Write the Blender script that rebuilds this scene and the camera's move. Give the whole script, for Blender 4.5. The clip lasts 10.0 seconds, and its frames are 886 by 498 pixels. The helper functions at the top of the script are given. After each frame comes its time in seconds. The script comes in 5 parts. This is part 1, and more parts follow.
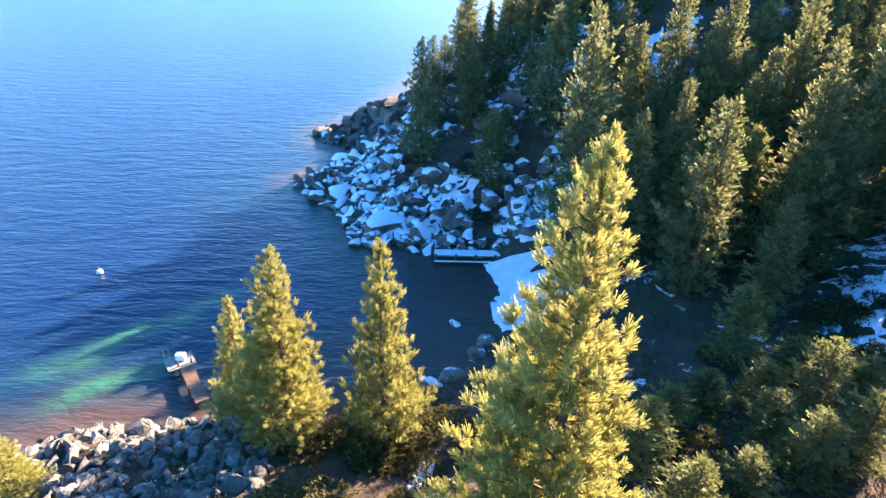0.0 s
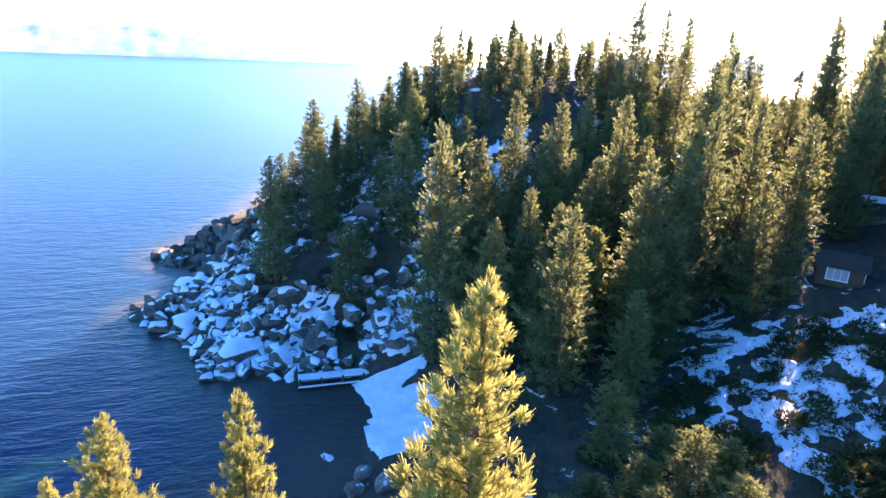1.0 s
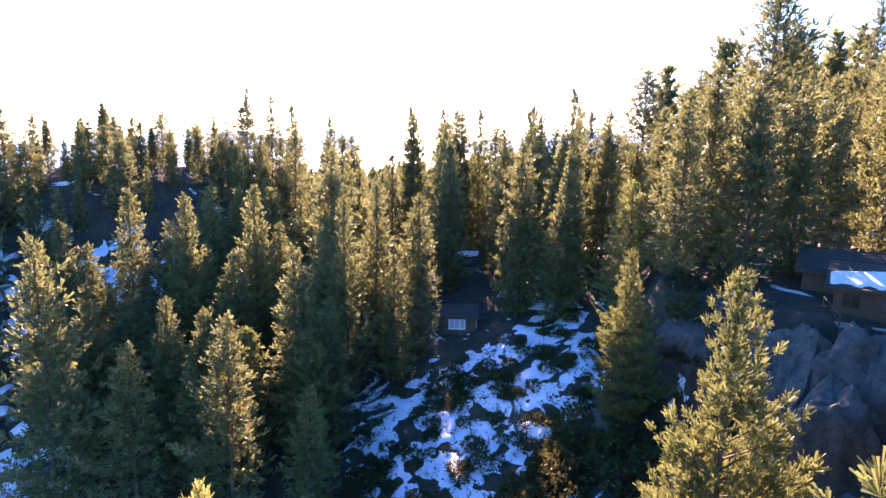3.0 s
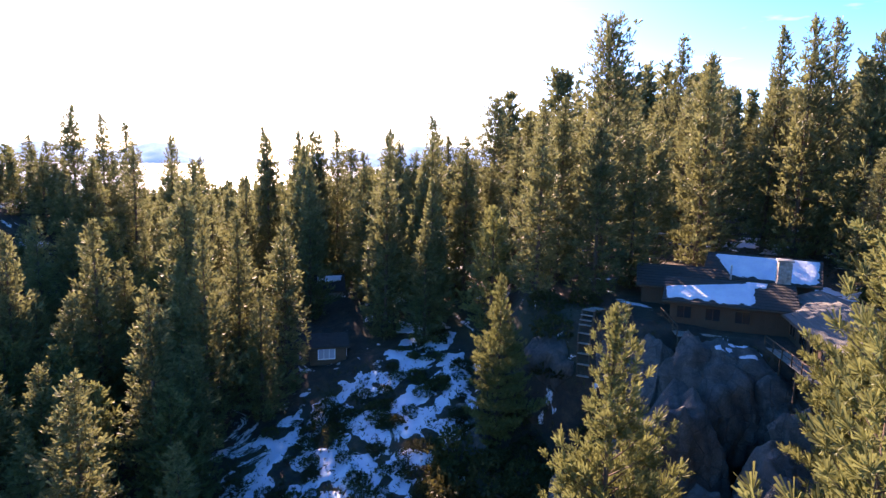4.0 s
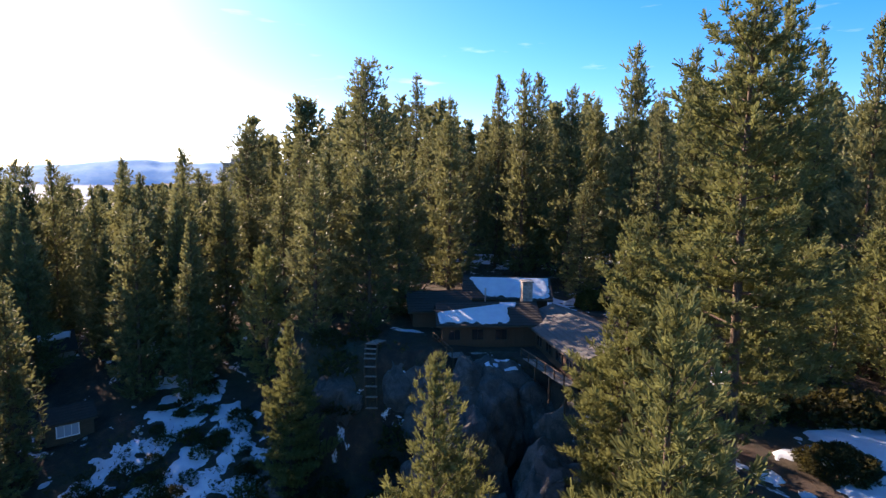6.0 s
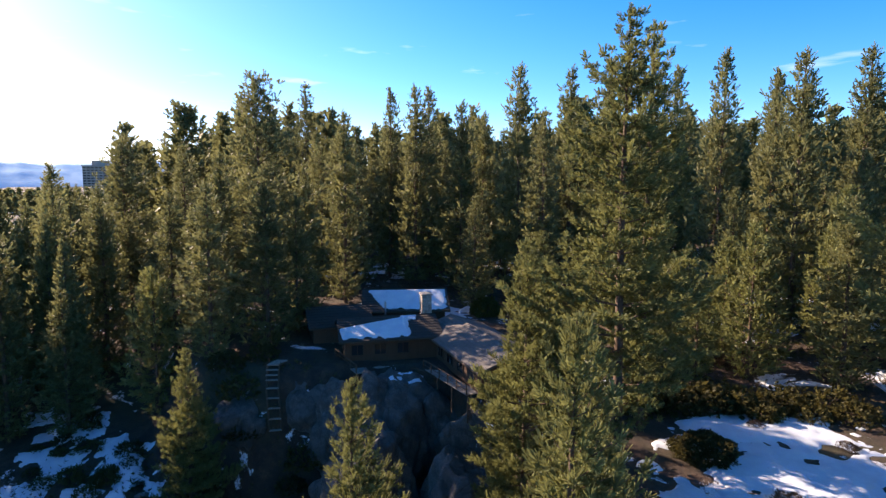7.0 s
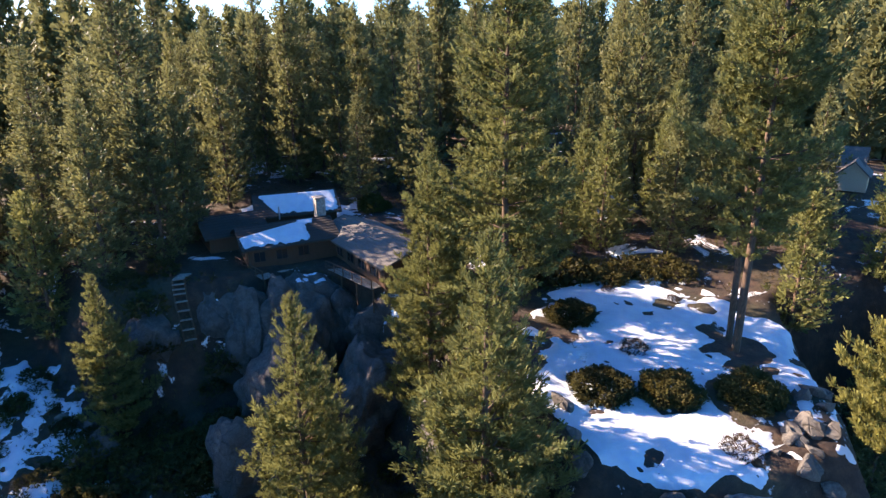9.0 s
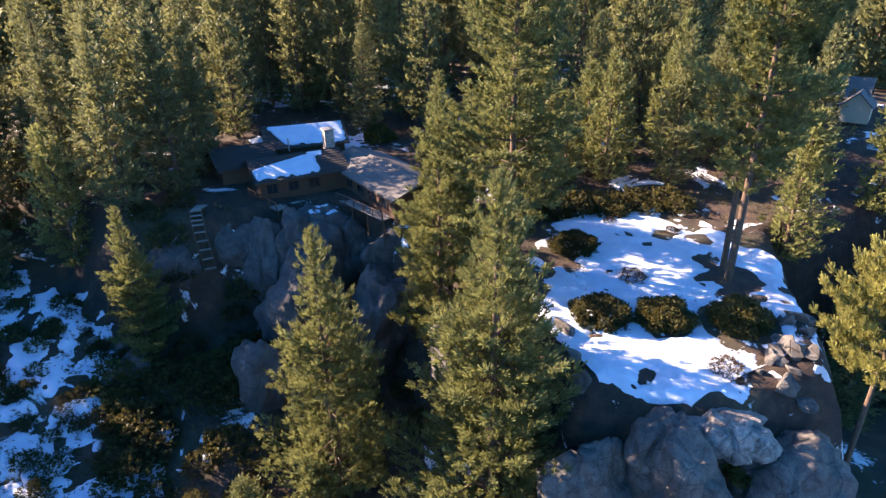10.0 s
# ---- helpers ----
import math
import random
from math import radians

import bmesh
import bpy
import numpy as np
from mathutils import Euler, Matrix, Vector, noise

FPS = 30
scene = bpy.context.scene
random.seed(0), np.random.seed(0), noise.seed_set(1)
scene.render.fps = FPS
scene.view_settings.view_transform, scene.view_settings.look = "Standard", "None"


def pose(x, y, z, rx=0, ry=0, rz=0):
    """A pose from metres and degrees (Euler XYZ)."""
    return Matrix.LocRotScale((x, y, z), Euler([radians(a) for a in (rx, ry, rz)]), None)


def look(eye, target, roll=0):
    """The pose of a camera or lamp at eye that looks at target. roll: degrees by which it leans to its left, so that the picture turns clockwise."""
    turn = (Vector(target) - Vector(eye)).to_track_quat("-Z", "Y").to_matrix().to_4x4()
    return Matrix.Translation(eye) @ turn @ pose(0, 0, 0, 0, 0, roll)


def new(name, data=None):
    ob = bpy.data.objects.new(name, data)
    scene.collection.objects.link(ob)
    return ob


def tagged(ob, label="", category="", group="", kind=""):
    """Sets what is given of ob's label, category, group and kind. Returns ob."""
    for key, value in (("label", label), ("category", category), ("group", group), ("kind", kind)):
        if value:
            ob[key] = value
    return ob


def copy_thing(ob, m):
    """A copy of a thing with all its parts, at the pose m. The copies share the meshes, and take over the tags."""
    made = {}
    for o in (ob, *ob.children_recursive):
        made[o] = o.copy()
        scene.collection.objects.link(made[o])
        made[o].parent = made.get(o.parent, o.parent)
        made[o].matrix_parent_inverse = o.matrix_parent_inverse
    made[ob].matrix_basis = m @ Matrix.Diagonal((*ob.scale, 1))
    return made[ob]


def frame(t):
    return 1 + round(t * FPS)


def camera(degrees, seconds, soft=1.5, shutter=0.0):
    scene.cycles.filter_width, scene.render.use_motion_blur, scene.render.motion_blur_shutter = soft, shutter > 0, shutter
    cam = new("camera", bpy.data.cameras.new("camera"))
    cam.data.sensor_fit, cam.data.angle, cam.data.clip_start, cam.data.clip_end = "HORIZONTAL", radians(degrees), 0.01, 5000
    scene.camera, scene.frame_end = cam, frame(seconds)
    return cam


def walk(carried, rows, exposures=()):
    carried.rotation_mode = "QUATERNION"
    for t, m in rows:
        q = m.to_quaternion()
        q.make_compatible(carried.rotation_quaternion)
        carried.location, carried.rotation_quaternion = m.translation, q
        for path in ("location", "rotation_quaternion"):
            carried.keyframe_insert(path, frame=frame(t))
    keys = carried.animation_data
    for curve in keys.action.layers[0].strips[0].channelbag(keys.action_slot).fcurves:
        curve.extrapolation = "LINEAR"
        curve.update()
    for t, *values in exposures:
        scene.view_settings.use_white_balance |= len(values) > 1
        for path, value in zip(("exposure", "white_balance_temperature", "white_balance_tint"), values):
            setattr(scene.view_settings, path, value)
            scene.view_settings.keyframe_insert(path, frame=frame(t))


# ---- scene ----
cam = camera(74.0, 10.0, soft=1.4)
# seconds, eye x, y, z, yaw, pitch, roll
PATH = [
    (0.0, 0.00, 0.00, 28.88, -0.96, -27.63, 2.06),
    (0.5, -0.29, 0.90, 29.18, -7.81, -21.74, 2.35),
    (1.0, -0.34, 1.79, 29.83, -15.45, -17.57, 2.36),
    (1.5, -0.37, 2.54, 30.39, -25.26, -14.72, 1.66),
    (2.0, -0.34, 3.37, 30.65, -35.09, -12.55, 1.26),
    (2.5, -0.38, 4.28, 30.86, -43.86, -10.88, 1.19),
    (4.0, -1.64, 7.05, 32.79, -66.73, -8.29, 1.16),
    (4.5, -1.93, 7.99, 33.31, -74.23, -7.64, 0.98),
    (5.0, -2.36, 9.00, 33.87, -81.32, -7.20, 0.68),
    (5.5, -2.71, 9.94, 34.40, -86.97, -6.85, 0.63),
    (7.0, -4.12, 11.93, 36.43, -103.53, -6.37, 0.22),
    (7.5, -4.42, 12.82, 37.04, -108.55, -6.64, 0.15),
    (8.0, -5.13, 13.75, 37.71, -112.97, -8.19, -0.18),
    (8.5, -6.02, 14.83, 38.51, -115.78, -12.59, -0.60),
    (9.0, -6.74, 15.68, 39.21, -116.95, -18.17, -0.84),
    (9.5, -7.36, 16.41, 39.82, -117.13, -22.49, -0.85),
    (10.0, -7.89, 17.03, 40.34, -116.82, -25.32, -0.86),
]
# seconds, stops, kelvin, tint
EXPOSURES = [(0.0, 3.1, 8200, 20), (1.0, 3.05, 8300, 30), (2.5, 3.1, 8500, 46), (4.0, 2.2, 8100, 40), (5.5, 1.5, 7900, 30), (7.5, 1.45, 8100, 25), (9.0, 1.95, 8000, 26), (10.0, 2.3, 8000, 28)]
walk(cam, [(t, pose(x, y, z, 90 + pitch, 0, yaw) @ pose(0, 0, 0, 0, 0, roll)) for t, x, y, z, yaw, pitch, roll in PATH], EXPOSURES)

# ---- daylight: low winter sun over the lake ----
SUN_EL, SUN_AZ = radians(26.5), radians(47)          # azimuth clockwise from +y
world = bpy.data.worlds.new("world")
scene.world = world
world.use_nodes = True
wn, wl = world.node_tree.nodes, world.node_tree.links
wn.clear()
sky = wn.new("ShaderNodeTexSky")
sky.sky_type, sky.sun_disc, sky.sun_elevation, sky.sun_rotation = "NISHITA", False, SUN_EL, SUN_AZ
sky.altitude, sky.air_density, sky.dust_density, sky.ozone_density = 1900, 0.85, 1.8, 4.0
bg = wn.new("ShaderNodeBackground")
bg.inputs["Strength"].default_value = 0.145
# thin streaks of high cloud
co = wn.new("ShaderNodeTexCoord")
mp = wn.new("ShaderNodeMapping")
mp.inputs["Rotation"].default_value = (0, radians(8), radians(35))
mp.inputs["Scale"].default_value = (1.2, 5.0, 26.0)
nz = wn.new("ShaderNodeTexNoise")
nz.inputs["Scale"].default_value, nz.inputs["Detail"].default_value = 1.6, 5.0
cr = wn.new("ShaderNodeMapRange")
cr.inputs["From Min"].default_value, cr.inputs["From Max"].default_value, cr.inputs["To Max"].default_value = 0.63, 0.85, 0.26
mx = wn.new("ShaderNodeMix")
mx.data_type, mx.inputs["B"].default_value = "RGBA", (7.0, 7.2, 7.6, 1)
ins = {s.identifier: s for s in mx.inputs}
ins["B_Color"].default_value = (7.0, 7.2, 7.6, 1)
wl.new(co.outputs["Generated"], mp.inputs["Vector"])
wl.new(mp.outputs["Vector"], nz.inputs["Vector"])
wl.new(nz.outputs["Fac"], cr.inputs["Value"])
wl.new(cr.outputs["Result"], ins["Factor_Float"])
hsv = wn.new("ShaderNodeHueSaturation")
hsv.inputs["Saturation"].default_value, hsv.inputs["Value"].default_value = 1.36, 0.92
wl.new(sky.outputs["Color"], hsv.inputs["Color"])
wl.new(hsv.outputs["Color"], ins["A_Color"])
wl.new([s for s in mx.outputs if s.identifier == "Result_Color"][0], bg.inputs["Color"])
out = wn.new("ShaderNodeOutputWorld")
wl.new(bg.outputs["Background"], out.inputs["Surface"])

sun = new("sun", bpy.data.lights.new("sun", "SUN"))
sun.data.energy, sun.data.angle, sun.data.color = 5.0, radians(0.5), (1.0, 0.92, 0.78)
sun_way = Vector((math.sin(SUN_AZ) * math.cos(SUN_EL), math.cos(SUN_AZ) * math.cos(SUN_EL), math.sin(SUN_EL)))
sun.matrix_world = look((0, 0, 120), Vector((0, 0, 120)) - sun_way)


# ---- materials ----
class Nodes:
    """A material's node tree with short ways to add nodes."""

    def __init__(self, name):
        self.mat = bpy.data.materials.new(name)
        self.mat.use_nodes = True
        self.n, self.l = self.mat.node_tree.nodes, self.mat.node_tree.links
        self.bsdf = self.n["Principled BSDF"]
        self.out = self.n["Material Output"]
        self.co = self.n.new("ShaderNodeTexCoord")

    def put(self, socket, value):
        if isinstance(value, bpy.types.NodeSocket):
            self.l.new(value, socket)
        else:
            socket.default_value = value

    def noise(self, scale, detail=6.0, rough=0.6, where=None, warp=0.0):
        t = self.n.new("ShaderNodeTexNoise")
        t.inputs["Scale"].default_value, t.inputs["Detail"].default_value, t.inputs["Roughness"].default_value = scale, detail, rough
        t.inputs["Distortion"].default_value = warp
        self.l.new(where or self.co.outputs["Object"], t.inputs["Vector"])
        return t.outputs["Fac"]

    def voronoi(self, scale, feature="F1", where=None):
        t = self.n.new("ShaderNodeTexVoronoi")
        t.feature = feature
        t.inputs["Scale"].default_value = scale
        self.l.new(where or self.co.outputs["Object"], t.inputs["Vector"])
        return t.outputs["Distance"]

    def stretch(self, scale, source="Object"):
        m = self.n.new("ShaderNodeMapping")
        m.inputs["Scale"].default_value = scale
        self.l.new(self.co.outputs[source], m.inputs["Vector"])
        return m.outputs["Vector"]

    def world_place(self):
        return self.n.new("ShaderNodeNewGeometry").outputs["Position"]

    def range(self, value, a, b, c=0.0, d=1.0):
        m = self.n.new("ShaderNodeMapRange")
        self.l.new(value, m.inputs["Value"])
        for k, v in zip(("From Min", "From Max", "To Min", "To Max"), (a, b, c, d)):
            m.inputs[k].default_value = v
        return m.outputs["Result"]

    def math(self, op, a, b=0.0):
        m = self.n.new("ShaderNodeMath")
        m.operation = op
        self.put(m.inputs[0], a)
        self.put(m.inputs[1], b)
        return m.outputs[0]

    def mix(self, fac, a, b, blend="MIX"):
        m = self.n.new("ShaderNodeMix")
        m.data_type, m.blend_type = "RGBA", blend
        s = {i.identifier: i for i in m.inputs}
        self.put(s["Factor_Float"], fac)
        for k, v in (("A_Color", a), ("B_Color", b)):
            self.put(s[k], v if isinstance(v, bpy.types.NodeSocket) else (*v, 1))
        return [o for o in m.outputs if o.identifier == "Result_Color"][0]

    def ramp(self, fac, stops):
        r = self.n.new("ShaderNodeValToRGB")
        e = r.color_ramp.elements
        while len(e) < len(stops):
            e.new(0.5)
        for k, (p, c) in zip(e, stops):
            k.position, k.color = p, (*c, 1)
        self.l.new(fac, r.inputs["Fac"])
        return r.outputs["Color"]

    def bump(self, height, strength, distance=0.05):
        b = self.n.new("ShaderNodeBump")
        b.inputs["Strength"].default_value, b.inputs["Distance"].default_value = strength, distance
        self.l.new(height, b.inputs["Height"])
        self.l.new(b.outputs["Normal"], self.bsdf.inputs["Normal"])
        return b.outputs["Normal"]

    def random(self):
        return self.n.new("ShaderNodeObjectInfo").outputs["Random"]

    def island(self):
        return self.n.new("ShaderNodeNewGeometry").outputs["Random Per Island"]

    def done(self, color, rough=0.8, metal=0.0, spec=None):
        self.put(self.bsdf.inputs["Base Color"], color if isinstance(color, bpy.types.NodeSocket) else (*color, 1))
        self.put(self.bsdf.inputs["Roughness"], rough)
        self.bsdf.inputs["Metallic"].default_value = metal
        if spec is not None:
            self.bsdf.inputs["Specular IOR Level"].default_value = spec
        return self.mat


def plain(name, color, rough=0.7, metal=0.0, vary=0.25, scale=6.0):
    m = Nodes(name)
    f = m.noise(scale)
    dark = tuple(c * (1 - vary) for c in color)
    lite = tuple(min(1, c * (1 + vary)) for c in color)
    m.bump(m.noise(scale * 9), 0.25, 0.01)
    return m.done(m.mix(m.range(f, 0.3, 0.7), dark, lite), rough, metal)


def granite(name, k):
    m = Nodes(name)
    w = m.world_place()
    big, fine = m.noise(0.35, 5, 0.6, w), m.noise(9.0, 6, 0.7, w)
    base = m.ramp(big, [(0.3, (0.16 * k, 0.145 * k, 0.135 * k)), (0.5, (0.29 * k, 0.265 * k, 0.24 * k)), (0.72, (0.42 * k, 0.385 * k, 0.34 * k))])
    base = m.mix(m.range(fine, 0.35, 0.7, 0, 0.8), base, (0.12 * k, 0.11 * k, 0.105 * k))
    base = m.mix(m.range(m.noise(1.3, 6, 0.7, w, 0.8), 0.46, 0.62, 0, 0.75), base, (0.05, 0.044, 0.042))
    base = m.mix(m.range(m.noise(0.9, 5, 0.7, m.stretch((1.0, 1.0, 0.3)), 0.5), 0.6, 0.72, 0, 0.6), base, (0.5 * k, 0.47 * k, 0.42 * k))
    streak = m.noise(1.2, 4, 0.6, m.stretch((1.6, 1.6, 0.25)))
    base = m.mix(m.range(streak, 0.55, 0.75, 0, 0.55), base, (0.07, 0.062, 0.06))
    crack = m.range(m.voronoi(0.8, "DISTANCE_TO_EDGE", w), 0.0, 0.03, 0.0, 1.0)
    base = m.mix(m.math("MULTIPLY", m.math("SUBTRACT", 1.0, crack), 0.4), base, (0.04, 0.036, 0.034))
    m.bump(m.math("ADD", m.math("MULTIPLY", fine, 0.5), m.math("ADD", big, m.math("MULTIPLY", crack, 0.3))), 0.9, 0.2)
    return m.done(base, 0.86)


def snow_mat():
    m = Nodes("snow")
    w = m.world_place()
    base = m.mix(m.range(m.noise(1.1, 6, 0.6, w), 0.35, 0.75), (0.61, 0.67, 0.74), (0.46, 0.53, 0.63))
    base = m.mix(m.range(m.noise(7.0, 6, 0.75, w), 0.64, 0.74, 0, 0.7), base, (0.14, 0.10, 0.07))
    m.bump(m.math("ADD", m.noise(1.6, 6, 0.6, w), m.math("MULTIPLY", m.noise(11.0, 4, 0.6, w), 0.3)), 0.6, 0.12)
    return m.done(base, 0.55)


def litter():
    """Forest floor of pine straw, brush and scattered snow."""
    m = Nodes("pine_litter")
    w = m.world_place()
    big, mid, fine = m.noise(0.12, 5, 0.6, w), m.noise(0.9, 6, 0.65, w), m.noise(7.0, 6, 0.75, w)
    base = m.ramp(mid, [(0.3, (0.024, 0.018, 0.014)), (0.5, (0.06, 0.035, 0.025)), (0.72, (0.125, 0.07, 0.044))])
    base = m.mix(m.range(fine, 0.4, 0.7, 0, 0.7), base, (0.03, 0.023, 0.02))
    base = m.mix(m.range(big, 0.5, 0.66, 0, 0.5), base, (0.055, 0.06, 0.025))
    sn = m.math("MULTIPLY", m.range(m.noise(0.22, 6, 0.7, w, 0.6), 0.6, 0.63), m.range(fine, 0.36, 0.45))
    base = m.mix(sn, base, (0.74, 0.77, 0.82))
    m.bump(m.math("ADD", mid, m.math("MULTIPLY", fine, 0.5)), 0.9, 0.25)
    return m.done(base, 0.95)


def needles(name, dark, lite, young):
    m = Nodes(name)
    tint = m.mix(m.island(), dark, lite)
    tint = m.mix(m.range(m.noise(1.5, 2, 0.5), 0.38, 0.68, 0.0, 0.5), tint, tuple(v * 0.55 for v in dark))
    tint = m.mix(m.range(m.random(), 0.0, 1.0, 0.0, 0.45), tint, young)
    m.put(m.bsdf.inputs["Base Color"], tint)
    m.bsdf.inputs["Roughness"].default_value = 0.55
    m.bsdf.inputs["Specular IOR Level"].default_value = 0.15
    tr = m.n.new("ShaderNodeBsdfTranslucent")
    m.l.new(m.mix(0.5, tint, young), tr.inputs["Color"])
    mixer = m.n.new("ShaderNodeMixShader")
    mixer.inputs[0].default_value = 0.36
    m.l.new(m.bsdf.outputs[0], mixer.inputs[1])
    m.l.new(tr.outputs[0], mixer.inputs[2])
    m.l.new(mixer.outputs[0], m.out.inputs["Surface"])
    return m.mat


def bark_mat():
    m = Nodes("bark")
    s = m.stretch((6, 6, 1.2))
    f = m.noise(2.5, 6, 0.7, s)
    m.bump(f, 0.8, 0.05)
    return m.done(m.ramp(f, [(0.3, (0.035, 0.024, 0.018)), (0.55, (0.12, 0.075, 0.05)), (0.75, (0.2, 0.125, 0.085))]), 0.9)


def lake_mat():
    """Clear lake water: brown near the sandy shore, deep blue beyond, with sunlit streaks of the shallows painted
    green.
    """
    m = Nodes("lake_water")
    a = m.n.new("ShaderNodeAttribute")
    a.attribute_name = "depth"
    w = m.world_place()
    depth = m.math("ADD", a.outputs["Fac"], m.math("MULTIPLY", m.math("SUBTRACT", m.noise(0.16, 5, 0.6, w), 0.5), 1.3))
    color = m.ramp(m.math("DIVIDE", depth, 10.0), [(0.0, (0.06, 0.038, 0.032)), (0.09, (0.05, 0.034, 0.031)), (0.2, (0.022, 0.027, 0.035)), (0.36, (0.004, 0.018, 0.045)), (1.0, (0.002, 0.013, 0.05))])
    # streaks of sunlight on the shallows, painted in as green water
    s = m.n.new("ShaderNodeAttribute")
    s.attribute_name = "sun_streak"
    bars = m.math("MULTIPLY", s.outputs["Fac"], m.range(m.noise(0.5, 4, 0.6, w), 0.3, 0.6, 0.35, 1.0))
    color = m.mix(bars, color, (0.018, 0.1, 0.06))
    rip = m.n.new("ShaderNodeMapping")
    rip.inputs["Rotation"].default_value, rip.inputs["Scale"].default_value = (0, 0, radians(-14)), (0.35, 1.0, 1.0)
    m.l.new(w, rip.inputs["Vector"])
    h = m.math("ADD", m.noise(0.55, 4, 0.6, rip.outputs["Vector"], 0.4), m.math("MULTIPLY", m.noise(2.4, 3, 0.6, rip.outputs["Vector"]), 0.35))
    h = m.math("ADD", h, m.math("MULTIPLY", m.noise(0.02, 3, 0.5, w), 0.8))
    m.bump(h, 0.5, 0.5)
    m.bsdf.inputs["IOR"].default_value = 1.333
    return m.done(color, 0.28, spec=0.36)


def boards(name, color, grain=(1.0, 9.0, 9.0), rough=0.75):
    m = Nodes(name)
    f = m.noise(1.6, 6, 0.65, m.stretch(grain))
    big = m.noise(0.8, 4)
    c = m.mix(m.range(f, 0.3, 0.7), tuple(v * 0.5 for v in color), tuple(min(1, v * 1.25) for v in color))
    c = m.mix(m.range(big, 0.5, 0.8, 0, 0.5), c, tuple(v * 0.4 for v in color))
    c = m.mix(m.range(m.random(), 0, 1, 0, 0.25), c, tuple(v * 0.45 for v in color))
    m.bump(f, 0.4, 0.02)
    return m.done(c, rough)


def shingle_mat(name, color):
    m = Nodes(name)
    f = m.noise(3.0, 6, 0.7)
    c = m.mix(m.range(f, 0.3, 0.7), tuple(v * 0.55 for v in color), color)
    c = m.mix(m.range(m.random(), 0, 1, 0, 0.5), c, tuple(v * 0.6 for v in color))
    m.bump(m.noise(14.0), 0.5, 0.02)
    return m.done(c, 0.85)


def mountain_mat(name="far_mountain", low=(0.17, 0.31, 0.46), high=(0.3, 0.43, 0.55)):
    """Far range: wooded slopes with snow on the heights; the haze of distance is painted in as pale blue."""
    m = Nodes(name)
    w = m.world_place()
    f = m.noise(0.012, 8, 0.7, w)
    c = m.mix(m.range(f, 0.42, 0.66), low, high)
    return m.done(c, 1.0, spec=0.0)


GRANITE, DARKROCK, SNOW, LITTER, BARK, WATER = granite("granite", 1.0), granite("weathered_granite", 0.42), snow_mat(), litter(), bark_mat(), lake_mat()
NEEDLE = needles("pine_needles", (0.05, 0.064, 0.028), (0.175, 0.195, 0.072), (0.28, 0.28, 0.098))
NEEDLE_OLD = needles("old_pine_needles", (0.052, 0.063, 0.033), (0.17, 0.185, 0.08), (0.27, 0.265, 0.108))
# lit copy of the pine needles: sunshine put into brighter, yellower colours
NEEDLE_SUNLIT = needles("sunny_pine_needles", (0.11, 0.118, 0.038), (0.33, 0.315, 0.095), (0.5, 0.45, 0.15))
SHRUB = needles("manzanita_leaves", (0.024, 0.025, 0.013), (0.066, 0.064, 0.024), (0.15, 0.125, 0.035))
SHRUB_DRY = needles("bare_twigs", (0.05, 0.034, 0.026), (0.11, 0.075, 0.055), (0.09, 0.06, 0.04))
SIDING = boards("weathered_siding", (0.125, 0.058, 0.032))
LOGWOOD = boards("dark_log", (0.11, 0.06, 0.035))
STRAW = needles("dry_grass", (0.05, 0.036, 0.022), (0.13, 0.09, 0.05), (0.09, 0.085, 0.035))
GREYWOOD = boards("grey_planks", (0.26, 0.235, 0.21))
SHINGLE = shingle_mat("brown_shingle", (0.05, 0.039, 0.034))
GREYROOF = shingle_mat("grey_shingle", (0.16, 0.145, 0.135))
STONE = plain("chimney_stone", (0.3, 0.275, 0.25), 0.9, 0, 0.45, 3.0)
WHITE = plain("white_paint", (0.78, 0.78, 0.77), 0.5, 0, 0.08)
CREAM = plain("cream_stucco", (0.42, 0.36, 0.26), 0.85, 0, 0.15)
CONCRETE = plain("pale_concrete", (0.36, 0.31, 0.27), 0.85, 0, 0.1, 0.2)
STEEL = plain("galvanised_steel", (0.5, 0.5, 0.5), 0.4, 0.9, 0.15)
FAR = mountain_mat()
# copy for the ranges towards the sun, with more haze in the colours
HAZY_FAR = mountain_mat("pale_mountain", (0.34, 0.54, 0.72), (0.5, 0.66, 0.78))
SHOREROCK, SANDROCK = granite("shore_granite", 0.58), granite("sandy_granite", 1.25)
# brighter copy of SHRUB, the sun on two bushes painted into the leaf colour
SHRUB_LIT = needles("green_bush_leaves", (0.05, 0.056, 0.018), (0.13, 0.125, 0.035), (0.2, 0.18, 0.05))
glass = Nodes("window_glass")
GLASS = glass.done((0.02, 0.025, 0.03), 0.06)
pane = Nodes("pale_window_glass")
PALEGLASS = pane.done((0.35, 0.4, 0.46), 0.15)


# ---- helpers for meshes ----
def mesh_of(name, verts, faces, mat=None, smooth=False):
    me = bpy.data.meshes.new(name)
    verts, faces = np.asarray(verts, float), np.asarray(faces, np.int32)
    n, k = faces.shape
    me.vertices.add(len(verts))
    me.vertices.foreach_set("co", verts.ravel())
    me.loops.add(n * k)
    me.loops.foreach_set("vertex_index", faces.ravel())
    me.polygons.add(n)
    me.polygons.foreach_set("loop_start", np.arange(n, dtype=np.int32) * k)
    me.polygons.foreach_set("use_smooth", np.full(n, smooth))
    me.update(calc_edges=True)
    if mat:
        me.materials.append(mat)
    return me


def under(ob, parent):
    ob.parent = parent
    return ob


